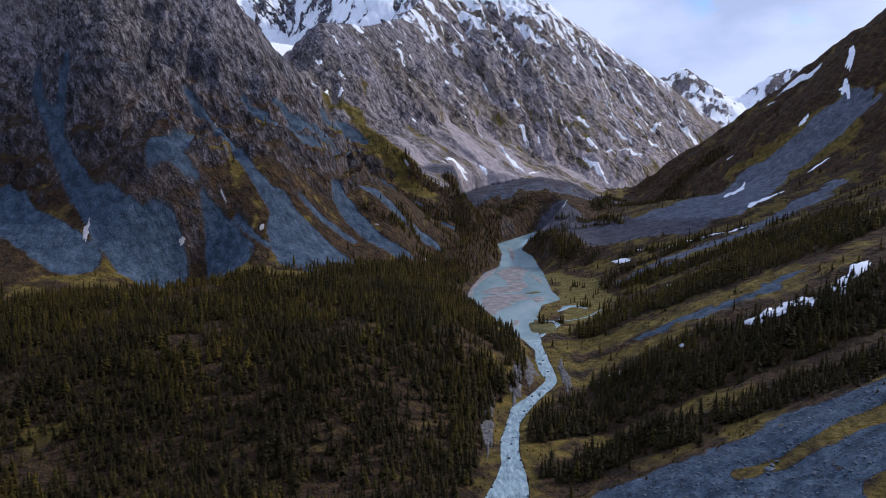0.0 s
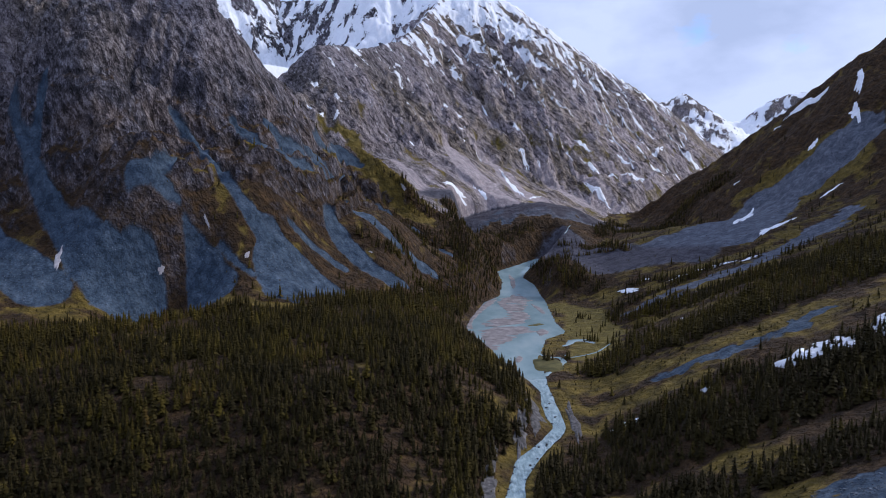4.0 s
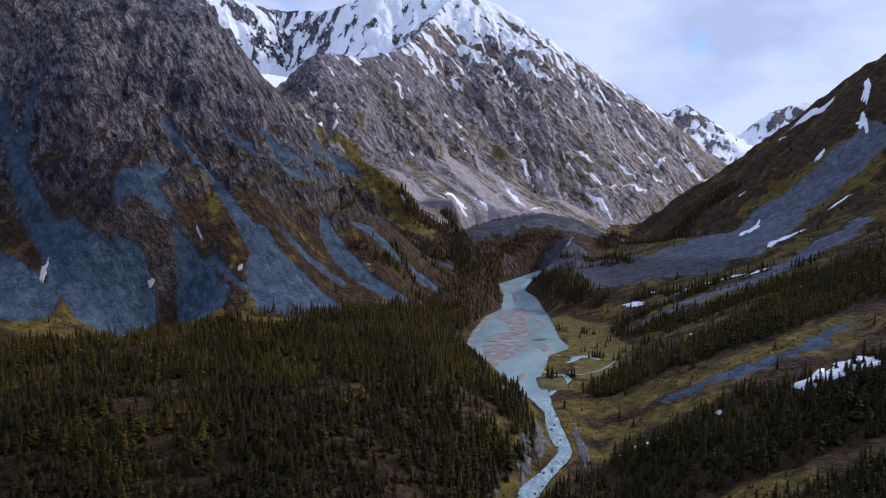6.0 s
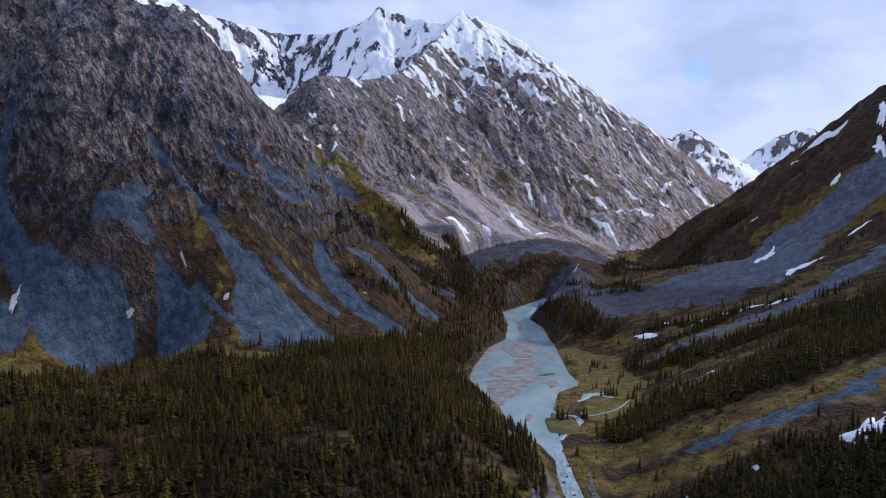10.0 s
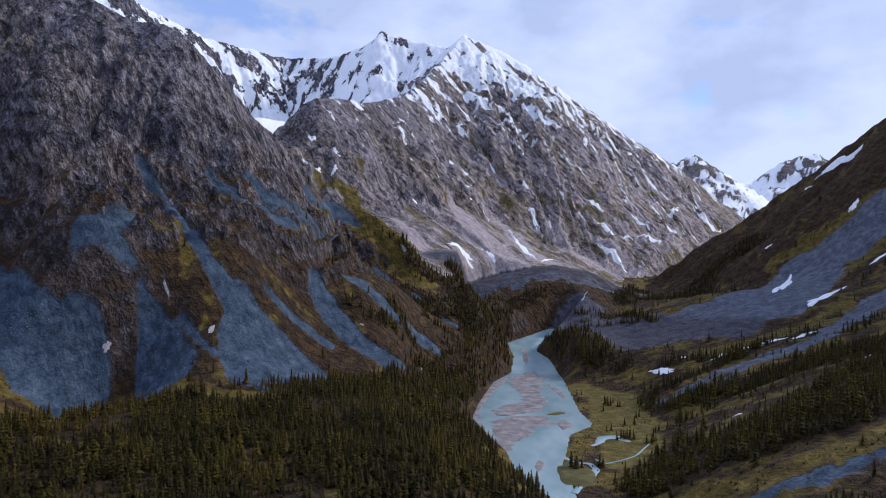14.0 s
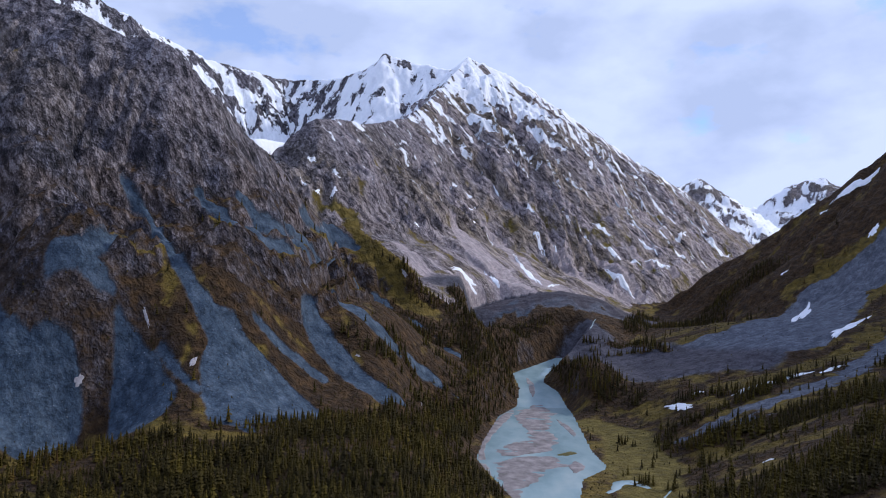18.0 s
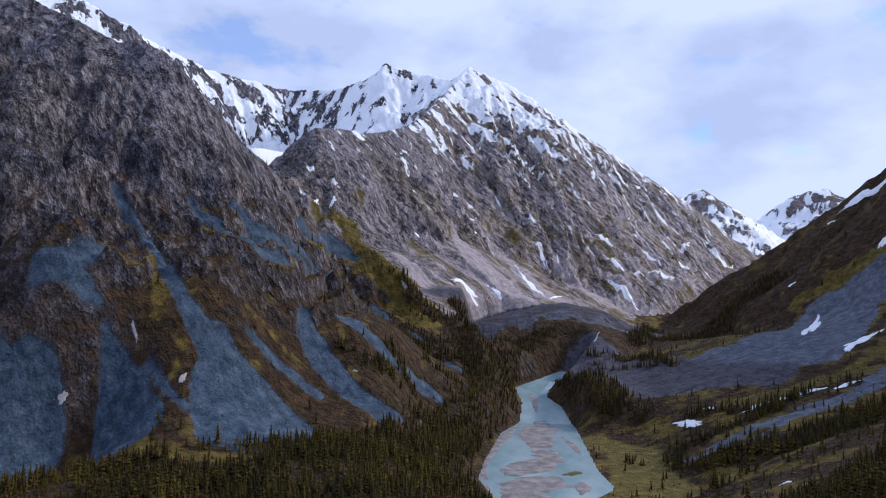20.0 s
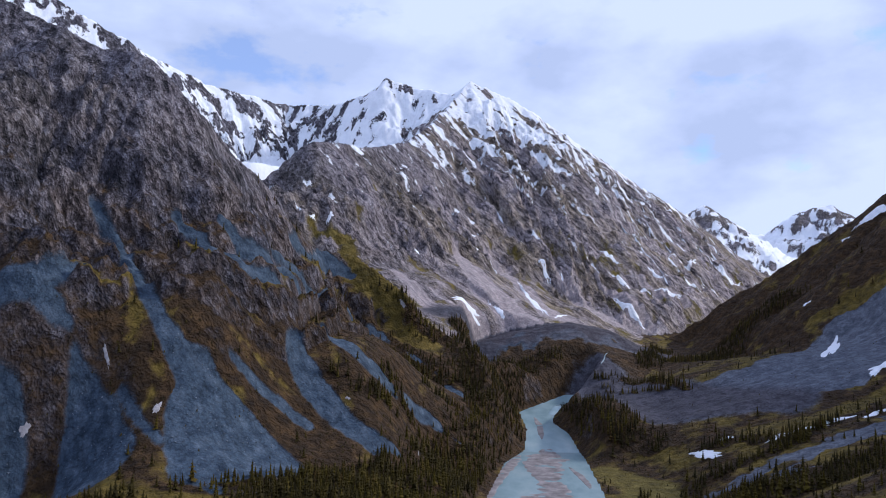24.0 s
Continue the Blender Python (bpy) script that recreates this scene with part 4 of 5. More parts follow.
def ribbon(name, line, label, foam=0.0, category="stream", lowest=0.0):
    """A narrow run of water laid on the ground; the third value is half its width."""
    pts = np.array(line, float)
    t = np.linspace(0, len(pts) - 1, 12 * len(pts))
    x, y, w = (np.interp(t, np.arange(len(pts)), pts[:, k]) for k in range(3))
    for _ in range(10):
        for v in (x, y, w):
            v[1:-1] = (v[:-2] + 2 * v[1:-1] + v[2:]) / 4
    nx, ny = -np.gradient(y), np.gradient(x)
    size = np.hypot(nx, ny)
    s = np.linspace(-1, 1, 5)[None]
    w = w * (1 + 0.5 * gnoise(t * 1.7, t * 0, 77))
    gx, gy = x[:, None] + (nx / size * w)[:, None] * s, y[:, None] + (ny / size * w)[:, None] * s
    gz = np.maximum(ground_z(gx, gy).max(1), lowest)[:, None] + 0.3 - 0.6 * np.abs(s) ** 8
    i, j = np.meshgrid(np.arange(len(t) - 1), np.arange(4), indexing="ij")
    a = (i * 5 + j).ravel()
    co = np.stack([gx, gy, gz + 0 * gx], 2).reshape(-1, 3)
    me = raw_mesh(name, co, np.stack([a, a + 1, a + 6, a + 5], 1), WATER, (("foam", "FLOAT", np.full(len(co), foam)),))
    tagged(new(name, me), label, category, kind="structure")


def build_flats():
    bars = [
        [(123, 1090, 6), (119, 1068, 18), (115, 1052, 26), (106, 1001, 22), (105, 956, 12), (108, 920, 17), (108, 912, 4)],
        [(104, 915, 14), (98, 906, 26), (89, 885, 28), (71, 862, 24), (64, 852, 8)],
        [(93, 850, 16), (88, 842, 30), (82, 825, 33), (74, 806, 27), (65, 779, 17), (59, 755, 10), (58, 732, 3)],
        [(86, 1062, 3), (80, 1040, 7), (62, 982, 7), (47, 925, 5), (38, 876, 3), (37, 823, 4), (40, 795, 3), (42, 780, 1)],
        [(124, 833, 2), (124, 820, 9), (119, 806, 4), (117, 800, 1)],
        [(82, 708, 1), (80, 694, 5), (78, 682, 1)],
        [(136, 1010, 1), (140, 985, 4), (143, 950, 4), (142, 930, 1)],
        [(124, 1222, 1), (127, 1190, 5), (124, 1150, 4), (122, 1125, 1)],
    ]
    for k, line in enumerate(bars):
        pts = np.array(line, float)
        t = np.linspace(0, len(pts) - 1, 16 * len(pts))
        x, y, w = (np.interp(t, np.arange(len(pts)), pts[:, n]) for n in range(3))
        for _ in range(24):
            for v in (x, y, w):
                v[1:-1] = (v[:-2] + 2 * v[1:-1] + v[2:]) / 4
        s = np.linspace(-1, 1, 13)[None]
        ragged = 1 + 0.55 * fbm(y / 17, y * 0 + k, 4, 61 + k)[:, None] * (s < 0) + 0.55 * fbm(y / 17, y * 0 + 9 + k, 4, 62 + k)[:, None] * (s >= 0)
        gx = x[:, None] + w[:, None] * s * ragged
        gy = y[:, None] + 5 * fbm(gx / 20, y[:, None] / 20, 3, 63)
        # shallow threads of water cross the bar where it dips below the surface
        gz = water_level(gy) + 0.22 - 0.5 * np.abs(s) ** 10 + 0.9 * np.minimum(fbm(gx / 26 + 3 * k, gy / 12, 4, 64) + 0.12, 0.12) + 0.01 * k
        i, j = np.meshgrid(np.arange(len(t) - 1), np.arange(12), indexing="ij")
        q = (i * 13 + j).ravel()
        me = raw_mesh("sandbar", np.stack([gx, gy, gz], 2).reshape(-1, 3), np.stack([q, q + 1, q + 14, q + 13], 1), SILT)
        tagged(new("sandbar", me), "low pinkish-grey silt bar in the braided river", "sandbar", group="silt bars in the river")
    me = blob_mesh("grassy_islet", 105, 674, 15, 29, 0, 0.7, 1.1, TURF, 71, 0.3)
    tagged(new("grassy_islet", me), "small grassy islet in the pale river", "islet")
    me = blob_mesh("grassy_point", 122, 862, 13, 5, 35, 0.2, 0.6, TURF, 72, 0.5)
    tagged(new("grassy_point", me), "olive turf patch on a silt bar", "islet")
    ribbon("pond", [(132.8, 746.6, 1.9), (141.3, 755.2, 3.9), (149.6, 773.1, 6.2), (159.4, 775.6, 7.3), (166.0, 768.9, 6.1), (171.2, 758.0, 2.0)], "small pale pond of comma shape in the marshy meadow", 0.0, "pond")
    ribbon("side_channel", [(101.1, 721.7, 3.2), (110.3, 701.3, 2.6), (121.4, 699.7, 2.6), (123.7, 685.6, 3.5), (116.8, 668.8, 3.2), (105.6, 652.8, 3.2), (95.9, 634.9, 3.8)], "narrow side channel looping round the islet")
    ribbon("meadow_stream", [(128.5, 709.0, 1.4), (132.9, 698.1, 1.1), (147.6, 705.7, 1.0), (163.5, 717.2, 1.1), (187.1, 754.1, 1.0)], "thin stream winding through the marshy meadow")
    ribbon("upper_arm", [(138, 1210, 5), (150, 1236, 6), (164, 1262, 6), (180, 1298, 5), (193, 1324, 2)], "narrow head of the river below the moraine")
    ribbon("cascade", [(262, 1372, 0.8), (256, 1360, 0.9), (250, 1346, 1.1), (244, 1336, 0.8)], "white cascade below the moraine", 0.9)


build_river()
build_flats()

# ---- lasting snow, as (x, y, x, y, width) from end to end ----
CENTRE_SNOW = [(10, 1427, 54, 1456, 12.0), (78, 1525, 102, 1483, 7.4), (158, 1736, 192, 1554, 10.7), (208, 1554, 238, 1635, 5.7), (420, 1938, 477, 1911, 14.7), (224, 1925, 243, 1889, 11.3), (276, 1938, 280, 1904, 8.6), (308, 2046, 334, 2021, 7.7), (359, 2032, 386, 2019, 9.2), (414, 2096, 450, 2068, 12.8), (450, 2007, 521, 2000, 10.8), (524, 2241, 587, 2274, 14.2), (560, 2128, 590, 2100, 14.9), (544, 2181, 552, 2155, 10.2), (550, 2020, 622, 2038, 11.1), (678, 2290, 779, 2379, 11.3), (677, 2170, 724, 2190, 10.5), (756, 2274, 798, 2260, 18.4)]
SLOPE_SNOW = [(948, 2672, 1028, 2671, 17.8), (97, 1820, 110, 1809, 5.3), (30, 1789, 70, 1812, 6.6), (210, 1983, 231, 1979, 5.9), (-124, 1728, -105, 1734, 3.8), (-285, 1545, -274, 1552, 4.5), (-53, 2043, -38, 2044, 6.2), (49, 1875, 67, 1907, 7.0), (46, 1951, 61, 1955, 4.4), (125, 2045, 139, 2035, 6.1), (447, 2296, 462, 2323, 9.1), (971, 2927, 1044, 2912, 12.2), (1002, 2657, 1079, 2742, 11.3), (424, 2023, 462, 1998, 6.2), (-292, 1493, -280, 1484, 5.4), (-258, 1473, -251, 1485, 6.4), (-230, 1486, -222, 1496, 6.4)]
RIGHT_SNOW = [(514, 1182, 587, 1284, 10.7), (492, 1052, 562, 1106, 8.5), (312, 935, 366, 935, 5.4), (369, 941, 405, 943, 4.7), (402, 926, 429, 932, 4.7), (258, 980, 271, 943, 7.7), (286, 977, 297, 972, 4.7), (610, 1417, 624, 1423, 6.2), (744, 1530, 753, 1520, 5.5), (776, 1524, 834, 1503, 9.7), (708, 1318, 726, 1329, 8.4), (843, 1390, 816, 1350, 10.4), (791, 1328, 781, 1290, 9.9), (646, 1166, 681, 1166, 4.3), (250, 731, 255, 726, 2.3), (186, 499, 190, 502, 1.9), (378, 753, 383, 754, 2.6), (230, 493, 261, 494, 6.8), (256, 496, 285, 487, 8.4), (296, 486, 334, 515, 6.2), (280, 475, 285, 478, 2.9), (125, 506, 149, 505, 1.9)]
LEFT_SNOW = [(-211, 761, -210, 768, 6.0), (-266, 790, -257, 782, 3.0), (-302, 750, -297, 753, 4.4), (-25, 923, -22, 877, 4.4), (-90, 877, -85, 875, 2.6), (-70, 1228, -61, 1224, 4.1), (-394, 718, -398, 738, 6.7), (-206, 1236, -196, 1240, 5.6)]


def snow_patch(x0, y0, x1, y1, width, salt, label, group, name="snow_patch", material=SNOW, category="snow patch"):
    n, m = 56, 6
    a, u = np.meshgrid(np.linspace(0, 2 * math.pi, n, endpoint=False), np.linspace(0, 1, m), indexing="ij")
    reach = np.clip(1 + 0.95 * fbm(np.cos(a) * 1.5 + salt, np.sin(a) * 1.5 - salt, 4, 80 + salt % 7, 0.5), 0.3, 2)
    t, s = 0.5 + 0.56 * u * reach * np.cos(a), u * reach * np.sin(a)
    length = math.hypot(x1 - x0, y1 - y0) + 1e-6
    nx, ny = -(y1 - y0) / length, (x1 - x0) / length
    half = 0.66 * width
    sway = 0.4 * width * gnoise(t * length / 35 + salt * 3.1, t * 0, 85)
    x = x0 + t * (x1 - x0) + nx * (s * half + sway)
    y = y0 + t * (y1 - y0) + ny * (s * half + sway)
    thick = np.minimum(0.25 + 0.09 * width, 1.6)
    z = ground_z(x, y) + thick * (1.15 - 1.5 * u**6)
    co = np.stack([x, y, z], 2).reshape(-1, 3)
    i, j = np.meshgrid(np.arange(n), np.arange(m - 1), indexing="ij")
    p, q = (i * m + j).ravel(), ((i + 1) % n * m + j).ravel()
    me = raw_mesh(name, co, np.stack([p, p + 1, q + 1, q], 1), material)
    tagged(new(name, me), label, category, group=group)


for rows, label, group in (
    (CENTRE_SNOW, "white snow streak in a gully of the tan mountain", "snow streaks on the tan mountain"),
    (SLOPE_SNOW, "white snow streak on the lower tan slope", "snow streaks on the tan mountain"),
    (RIGHT_SNOW, "old white snow lying on the scree and heath slope", "snow patches on the heath slope"),
    (LEFT_SNOW, "small grey-white snow remnant under dark crags", "snow remnants under the crags"),
):
    for k, (x0, y0, x1, y1, width) in enumerate(rows):
        snow_patch(x0, y0, x1, y1, width * (0.6 if rows is LEFT_SNOW else 2.3 if rows is RIGHT_SNOW and y0 < 600 else 1.25 if rows is RIGHT_SNOW else 1.0), k * 7 + len(rows), label, group, material=OLD_SNOW if rows is LEFT_SNOW else SNOW)


for k, (x0, y0, x1, y1, width) in enumerate([(67, 584, 76, 540, 9), (76, 545, 70, 508, 6), (62, 520, 54, 482, 8), (36, 470, 28, 400, 6), (104, 560, 100, 500, 5)]):
    snow_patch(x0, y0, x1, y1, width, 40 + 11 * k, "grey gravel bank beside the white rapids", "gravel banks along the rapids", "gravel_bank", GRAVEL, "bank")


# streaks left in the gullies that run down the far flank
def flank_streaks():
    rnd = np.random.RandomState(88)
    for k in range(26):
        u, d, run = rnd.rand() ** 0.8, 130 + 400 * rnd.rand() ** 0.8, rnd.uniform(35, 130)
        x, y = 200 + 1080 * u + 0.55 * d, 2560 + 740 * u - 0.83 * d
        snow_patch(x, y, x + 0.55 * run, y - 0.83 * run, rnd.uniform(4, 10), 900 + 3 * k, "white snow streak in a gully of the tan mountain", "snow streaks on the tan mountain")


flank_streaks()


# ---- trees ----
def conifer_arrays(whorls, arms, reach, seed, core=True):
    """A conifer one unit tall: crown of drooping sprays, as triangles, and a trunk."""
    rnd = np.random.RandomState(seed)
    co, tri = [], []
    for k in range(whorls):
        h = 0.10 + 0.86 * (k + 0.3 * rnd.rand()) / whorls
        r0 = reach * (1 - h) ** 0.75 * (0.75 + 0.5 * rnd.rand()) + 0.018
        turn = rnd.rand() * 6.28
        for a in range(arms):
            if rnd.rand() < 0.08:
                continue
            ang = turn + a * 2 * math.pi / arms + rnd.uniform(-0.3, 0.3)
            r = r0 * rnd.uniform(0.6, 1.25)
            wide = r * rnd.uniform(0.32, 0.55)
            c, s = math.cos(ang), math.sin(ang)
            drop = r * rnd.uniform(0.15, 0.55)
            b = len(co)
            co += [(0, 0, h + 0.055), (0.55 * r * c - wide * s, 0.55 * r * s + wide * c, h - 0.35 * drop), (r * c, r * s, h - drop), (0.55 * r * c + wide * s, 0.55 * r * s - wide * c, h - 0.35 * drop)]
            tri += [(b, b + 1, b + 2), (b, b + 2, b + 3)]
    if core:
        b = len(co)
        for a in range(5):
            co.append((0.36 * reach * math.cos(a * 1.2566), 0.36 * reach * math.sin(a * 1.2566), 0.14))
        co.append((0, 0, 1.0))
        tri += [(b + a, b + (a + 1) % 5, b + 5) for a in range(5)]
    trunk_co, trunk_tri = [], []
    for a in range(5):
        c, s = math.cos(a * 1.2566), math.sin(a * 1.2566)
        trunk_co += [(0.017 * c, 0.017 * s, -0.06), (0.011 * c, 0.011 * s, 0.4)]
        p, q = 2 * a, 2 * ((a + 1) % 5)
        trunk_tri += [(p, q, q + 1), (p, q + 1, p + 1)]
    return np.array(co), np.array(tri), np.array(trunk_co), np.array(trunk_tri)


def scatter(seed, x0, x1, y0, y1, gap):
    rnd = np.random.RandomState(seed)
    gx, gy = np.meshgrid(np.arange(x0, x1, gap), np.arange(y0, y1, gap))
    gx = gx.ravel() + rnd.uniform(-0.5, 0.5, gx.size) * gap
    gy = gy.ravel() + rnd.uniform(-0.5, 0.5, gy.size) * gap
    return gx, gy, rnd


def planted():
    """Every tree of the valley: place, height, turn and tint."""
    gx, gy, rnd = scatter(21, -520, 700, 300, 960, 3.75)
    far_x, far_y, rnd2 = scatter(22, -120, 720, 960, 1640, 4.6)
    x, y = np.r_[gx, far_x], np.r_[gy, far_y]
    keep = rnd.rand(len(x)) < 0.86 * wood_density(x, y)
    # lone trees on the heath and by the scree
    lx, ly, _ = scatter(23, -420, 720, 330, 1500, 17)
    _, kind, rock, _, _ = land(lx, ly, False)
    lone = (rnd.rand(len(lx)) < 0.22) & ((kind == 0) | ((kind == 1) & (lx > -260)) | (kind == 4)) & (np.maximum(bank(ly, RIVER_LEFT) - lx, lx - bank(ly, RIVER_RIGHT)) > 9)
    lone &= inside_bands(lx, ly, LEFT_SCREE, 5) < 0.2
    lone &= inside_bands(lx, ly, RIGHT_SCREE + DARK_AND_SHADED_SCREE, 5) < 0.2
    lone &= (inside_bands(lx, ly, MEADOW, 5) < -0.3)
    x, y = np.r_[x[keep], lx[lone]], np.r_[y[keep], ly[lone]]
    inside = np.abs(np.arctan2(x, y)) < radians(40)
    x, y = x[inside], y[inside]
    h = rnd.normal(9.4, 2.6, len(x)).clip(3.5, 15) * (0.8 + 0.5 * np.clip(fbm(x / 60, y / 60, 2, 91) + 0.3, 0, 1))
    h = np.where(y > 1000, h * 1.05, h)
    tint = np.clip(0.06 + 0.34 * step(360, 600, y) + 0.55 * fbm(x / 70, y / 70, 3, 92) + rnd.normal(0, 0.2, len(x)), 0.01, 0.98)
    return x, y, h, rnd.uniform(0, 6.28, len(x)), tint, rnd


TX, TY, TH, TTURN, TTINT, TRND = planted()
TZ = ground_z(TX, TY)


def stuff_of_trees(name, chosen, templates, label):
    cos, tris, tints, base = [], [], [], 0
    kinds = TRND.randint(0, len(templates), len(TX))
    for k, (co, tri, trunk_co, trunk_tri) in enumerate(templates):
        pick = np.where(chosen & (kinds == k))[0]
        if not len(pick):
            continue
        full = np.concatenate([co, trunk_co])
        faces = np.concatenate([tri, trunk_tri + len(co)])
        c, s, h = np.cos(TTURN[pick])[:, None], np.sin(TTURN[pick])[:, None], TH[pick][:, None]
        lean = 0.04 * TRND.normal(size=(len(pick), 2))
        x = (full[:, 0] * c - full[:, 1] * s + full[:, 2] * lean[:, :1]) * h + TX[pick][:, None]
        y = (full[:, 0] * s + full[:, 1] * c + full[:, 2] * lean[:, 1:]) * h + TY[pick][:, None]
        z = full[:, 2] * h + TZ[pick][:, None]
        cos.append(np.stack([x, y, z], 2).reshape(-1, 3))
        tris.append((faces[None] + (base + np.arange(len(pick)) * len(full))[:, None, None]).reshape(-1, 3))
        shade = np.repeat(TTINT[pick][:, None], len(full), 1)
        shade[:, len(co):] = 0.99
        tints.append(shade.ravel())
        base += len(pick) * len(full)
    me = raw_mesh(name, np.concatenate(cos), np.concatenate(tris), NEEDLES, (("tint", "FLOAT", np.concatenate(tints)),), smooth=False)
    tagged(new(name, me), label, "forest", kind="stuff")


def tree_thing(k):
    co, tri, trunk_co, trunk_tri = conifer_arrays(10, 7, 0.23 + 0.02 * (k % 3), 300 + k)
    top = tagged(new("conifer"), "slender dark green conifer at the forest edge", "tree", group="conifers at the forest edge")
    part("crown", raw_mesh("crown", co, tri, NEEDLES, (("tint", "FLOAT", np.zeros(len(co))),), smooth=False), top)
    part("trunk", raw_mesh("trunk", trunk_co, trunk_tri, BARK), top)
    return top


def build_trees():
    span = np.hypot(TX, TY)
    # the trees nearest the way stand singly
    edge = ((TX > 60) & (TY < 405)) | ((TX < 40) & (TY < 352))
    single = np.where(edge)[0][:290]
    alone = np.zeros(len(TX), bool)
    alone[single] = True
    firsts = [tree_thing(k) for k in range(6)]
    for n, i in enumerate(single):
        m = Matrix.LocRotScale((TX[i], TY[i], TZ[i]), Euler((0, 0, TTURN[i])), (TH[i],) * 3)
        if n < 6:
            firsts[n].matrix_world = m
        else:
            ob = copy_thing(firsts[n % 6], Matrix())
            ob.matrix_basis = m
    extra = [(104, 688, 14), (107, 684, 12), (109, 690, 11), (112, 686, 9), (66, 611, 16), (71, 617, 9), (62, 622, 10), (128, 694, 10), (130, 691, 9)]
    for n, (x, y, h) in enumerate(extra):
        ob = copy_thing(firsts[n % 6], Matrix())
        ob.matrix_basis = Matrix.LocRotScale((x, y, max(float(ground_z(x, y)), 0.5)), Euler((0, 0, n)), (h,) * 3)
        tagged(ob, "lone dark conifer beside the pale river", group="conifers by the water")
    close = (span < 640) & ~alone
    middle = (span >= 640) & (span < 1000)
    stuff_of_trees("near_forest", close, [conifer_arrays(7, 6, 0.235 + 0.015 * k, 400 + k) for k in range(5)], "dense dark green conifer forest on the moraine hill")
    stuff_of_trees("valley_forest", middle, [conifer_arrays(5, 5, 0.25 + 0.015 * k, 420 + k) for k in range(4)], "olive and dark green conifers below the crags")
    stuff_of_trees("far_forest", span >= 1000, [conifer_arrays(4, 5, 0.23 + 0.015 * k, 440 + k) for k in range(4)], "dark conifers on the far slopes of the valley")
    return len(TX)


build_trees()


def build_shrubs():
    """Low bushes over the heath, the ledges and the forest's gaps."""
    x, y, rnd = scatter(61, -460, 640, 305, 1320, 4.6)
    _, kind, rock, _, _ = land(x, y, False)
    chance = np.where(kind == 0, 0.40, np.where(kind == 1, 0.34 * (rock < 0.5) + 0.05, np.where(kind == 4, 0.4, 0.05)))
    chance = chance * step(-0.35, 0.25, fbm(x / 30, y / 30, 3, 62)) * 1.3
    chance = np.where(inside_bands(x, y, LEFT_SCREE + RIGHT_SCREE + DARK_AND_SHADED_SCREE, 5) > -0.3, 0.018, chance)
    chance = np.where(inside_bands(x, y, MEADOW, 5) > 0, 0.03, chance)
    chance = np.where(np.maximum(bank(y, RIVER_LEFT) - x, x - bank(y, RIVER_RIGHT)) < 4, 0, chance)
    chance = np.where((x < 0) & (y < 600) & (wood_density(x, y) > 0.6), chance * 0.35, chance)
    keep = (rnd.rand(len(x)) < chance) & (np.abs(np.arctan2(x, y)) < radians(38))
    x, y = x[keep], y[keep]
    size = rnd.uniform(0.8, 2.3, len(x))
    z, spin = ground_z(x, y), rnd.uniform(0, 6.28, len(x))
    tint = np.clip(rnd.normal(0.66, 0.22, len(x)), 0.02, 0.99)
    co, tri, _, _ = conifer_arrays(2, 6, 0.75, 470)
    c, s = np.cos(spin)[:, None], np.sin(spin)[:, None]
    vx = (co[:, 0] * c - co[:, 1] * s) * size[:, None] + x[:, None]
    vy = (co[:, 0] * s + co[:, 1] * c) * size[:, None] + y[:, None]
    vz = co[:, 2] * size[:, None] + (z - 0.1)[:, None]
    full = np.stack([vx, vy, vz], 2).reshape(-1, 3)
    faces = (tri[None] + (np.arange(len(x)) * len(co))[:, None, None]).reshape(-1, 3)
    me = raw_mesh("shrubs", full, faces, NEEDLES, (("tint", "FLOAT", np.repeat(tint, len(co))),), smooth=False)
    tagged(new("shrubs", me), "low olive and brown bushes on the heath", "shrubs", kind="stuff")


build_shrubs()


# ---- stones ----
def stone_arrays(seed):
    rnd = np.random.RandomState(seed)
    bm = bmesh.new()
    bmesh.ops.create_icosphere(bm, subdivisions=1, radius=0.5)
    for v in bm.verts:
        v.co *= 1 + rnd.uniform(-0.28, 0.22)
        v.co.z *= 0.7
    co = np.array([v.co[:] for v in bm.verts])
    bm.verts.index_update()
    tri = np.array([[v.index for v in f.verts] for f in bm.faces])
    bm.free()
    return co, tri


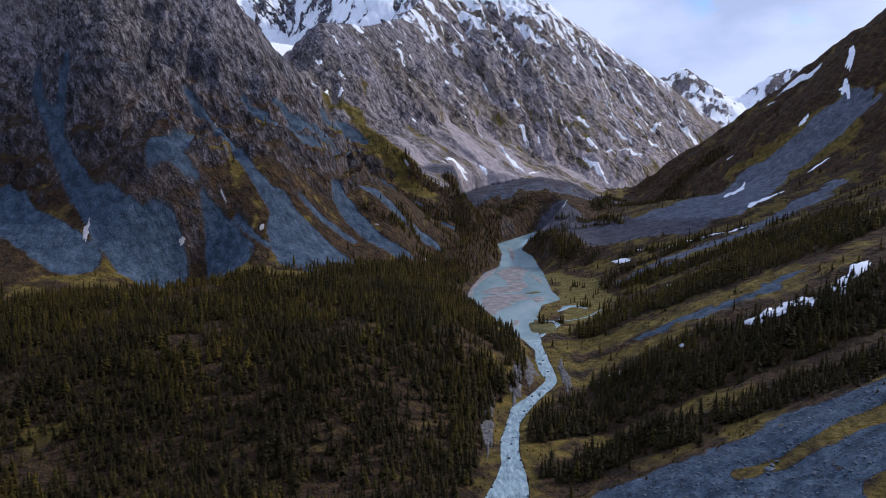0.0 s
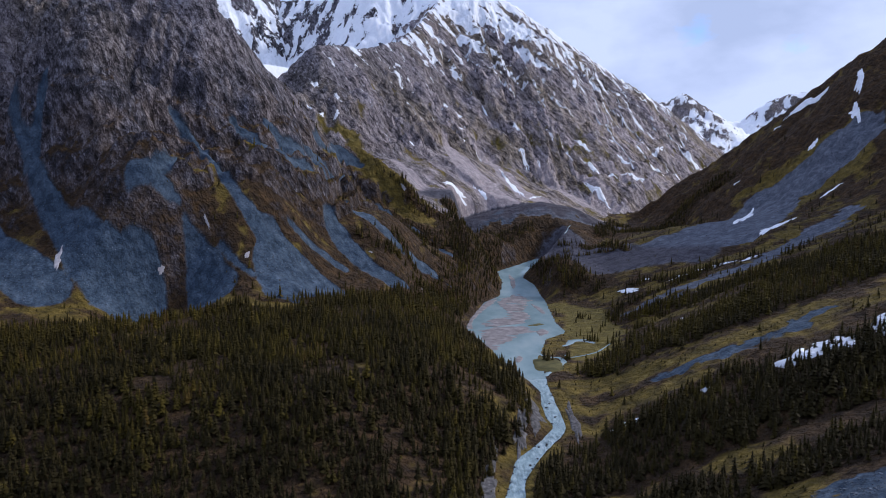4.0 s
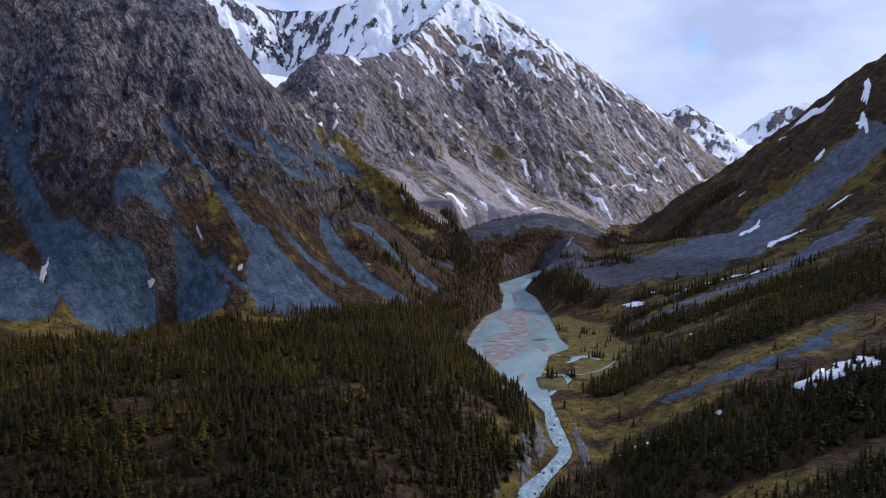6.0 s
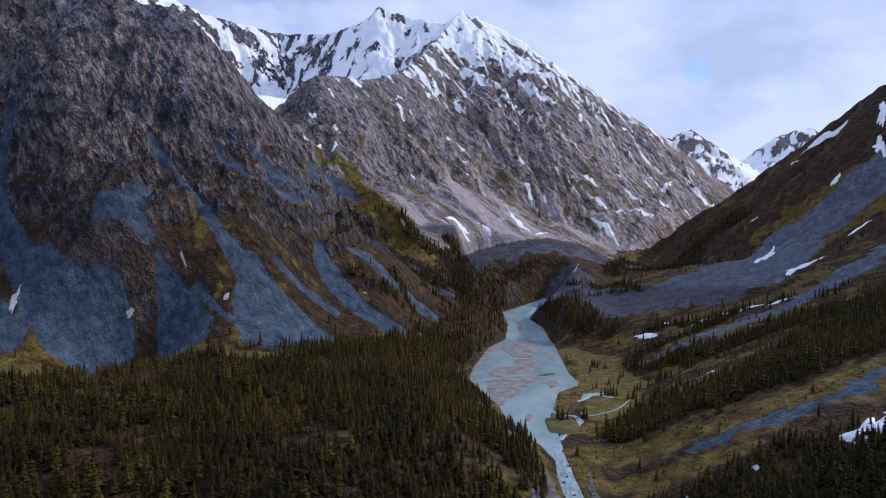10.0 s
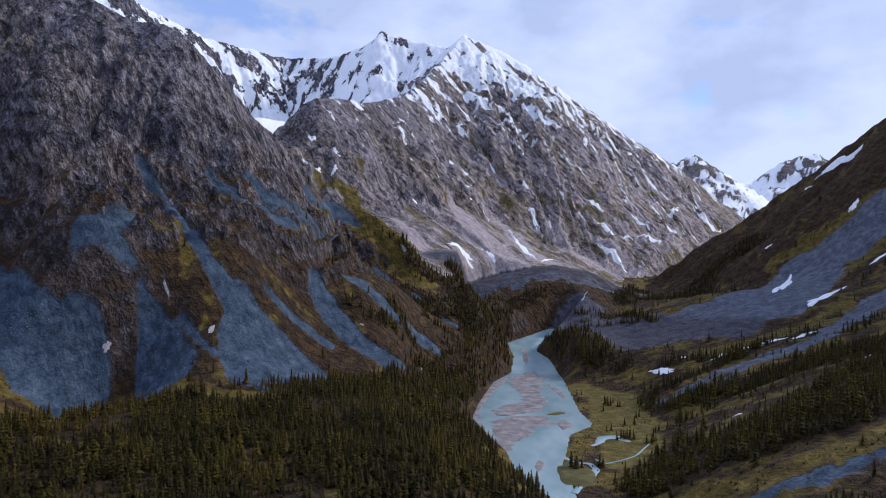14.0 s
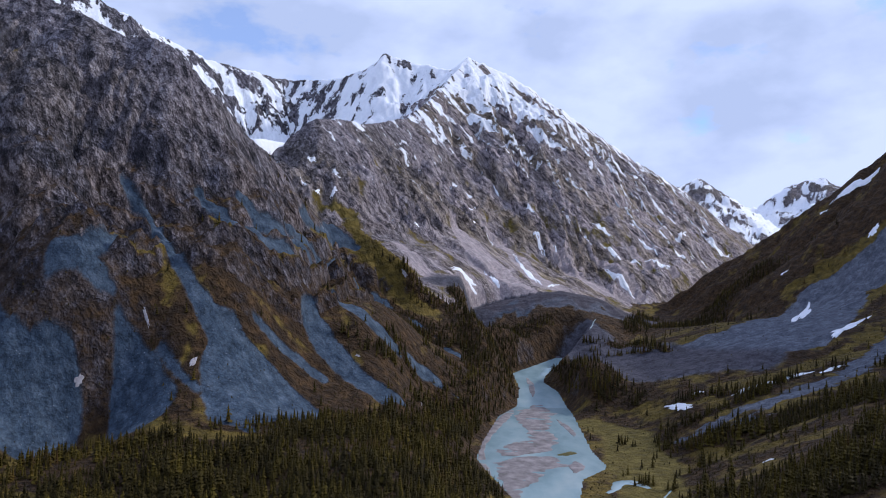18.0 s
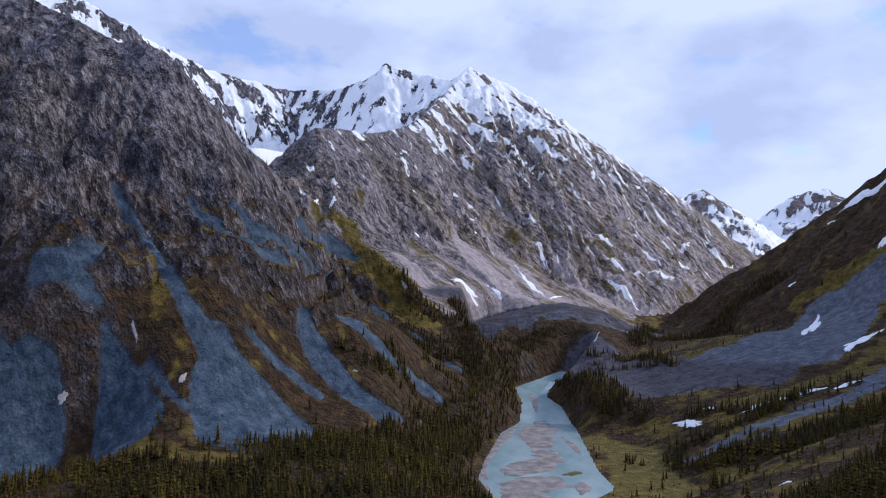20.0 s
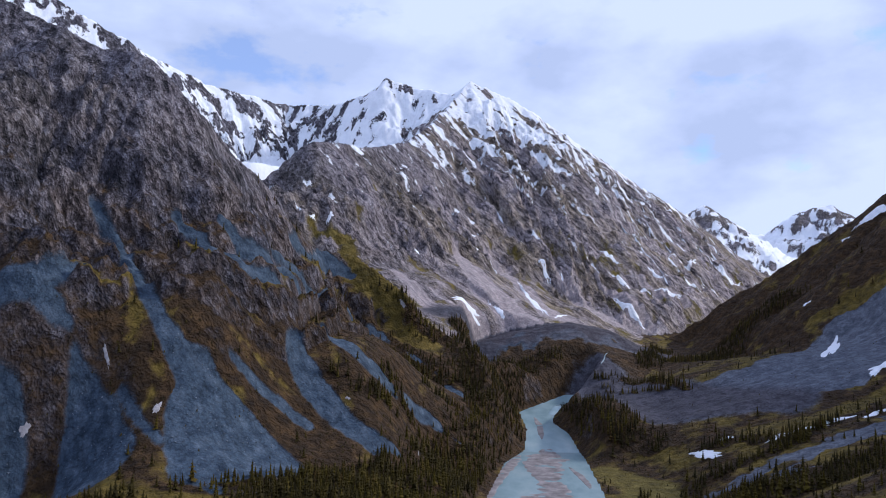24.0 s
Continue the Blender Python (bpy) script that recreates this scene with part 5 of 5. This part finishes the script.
def build_stones():
    shapes = [stone_arrays(500 + k) for k in range(6)]
    rnd = np.random.RandomState(31)
    meshes = [raw_mesh("boulder", co, tri, STONE, smooth=False) for co, tri in shapes]
    x, y, r = scatter(32, 60, 300, 215, 350, 2.2)
    ok = (inside_bands(x, y, RIGHT_SCREE[5:], 6) > 0.1) & (inside_bands(x, y, NEAR_TURF, 4) < 0.2)
    x, y = x[ok], y[ok]
    size = 0.35 + 0.5 * rnd.rand(len(x)) ** 3 * 3
    z = ground_z(x, y)
    large = np.argsort(-size)[:240]
    for n, i in enumerate(large):
        ob = new("boulder", meshes[n % 6])
        ob.matrix_basis = Matrix.LocRotScale((x[i], y[i], z[i] + 0.12 * size[i]), Euler((0, 0, rnd.rand() * 6.28)), (size[i] * 1.2, size[i], size[i]))
        tagged(ob, "angular grey boulder lying on the scree slope", "boulder", group="boulders on the scree slope")
    for n, (bx, by, s) in enumerate([(150, 286, 4.4), (153, 289, 3.2), (148, 283, 2.6), (156, 291, 2.4), (160, 268, 3.0), (163, 270, 2.2)]):
        ob = new("boulder", meshes[n % 6])
        ob.matrix_basis = Matrix.LocRotScale((bx, by, float(ground_z(bx, by)) + 0.2 * s), Euler((0.2, 0.1, n)), (s * 1.3, s * 0.8, s * 0.8))
        tagged(ob, "large pale boulder half sunk in the scree", "boulder", group="large boulders on the scree")
    rest = np.setdiff1d(np.arange(len(x)), large)
    lx, ly, r2 = scatter(33, -480, 0, 590, 900, 4.4)
    ok = inside_bands(lx, ly, LEFT_SCREE, 6) > 0.2
    lx, ly = lx[ok], ly[ok]
    for name, px, py, s, label in (("scree_stones", x[rest], y[rest], size[rest], "small grey stones strewn over the near scree"), ("fan_stones", lx, ly, 0.5 + 1.4 * r2.rand(len(lx)) ** 4, "loose blocks on the blue-grey scree fans")):
        co, tri = shapes[0]
        spin = rnd.rand(len(px)) * 6.28
        c, sn = np.cos(spin)[:, None], np.sin(spin)[:, None]
        vx = (co[:, 0] * c - co[:, 1] * sn) * s[:, None] + px[:, None]
        vy = (co[:, 0] * sn + co[:, 1] * c) * s[:, None] + py[:, None]
        vz = co[:, 2] * s[:, None] + (ground_z(px, py) + 0.1 * s)[:, None]
        full = np.stack([vx, vy, vz], 2).reshape(-1, 3)
        faces = (tri[None] + (np.arange(len(px)) * len(co))[:, None, None]).reshape(-1, 3)
        tagged(new(name, raw_mesh(name, full, faces, STONE, smooth=False)), label, "stones", kind="stuff")
    wet = [raw_mesh("river_rock", co, tri, WET_STONE, smooth=False) for co, tri in shapes]
    for n in range(46):
        yy = rnd.uniform(318, 612)
        side = rnd.choice([0.02, 0.98, rnd.rand()])
        xx = bank(yy, RIVER_LEFT) * (1 - side) + bank(yy, RIVER_RIGHT) * side
        s = rnd.uniform(0.7, 2.2)
        ob = new("river_rock", wet[n % 6])
        ob.matrix_basis = Matrix.LocRotScale((xx, yy, float(water_level(yy)) + 0.1 * s), Euler((0, 0, rnd.rand() * 6)), (s * 1.3, s, s))
        tagged(ob, "dark wet rock breaking the white rapids", "rock", group="rocks in the rapids")


build_stones()
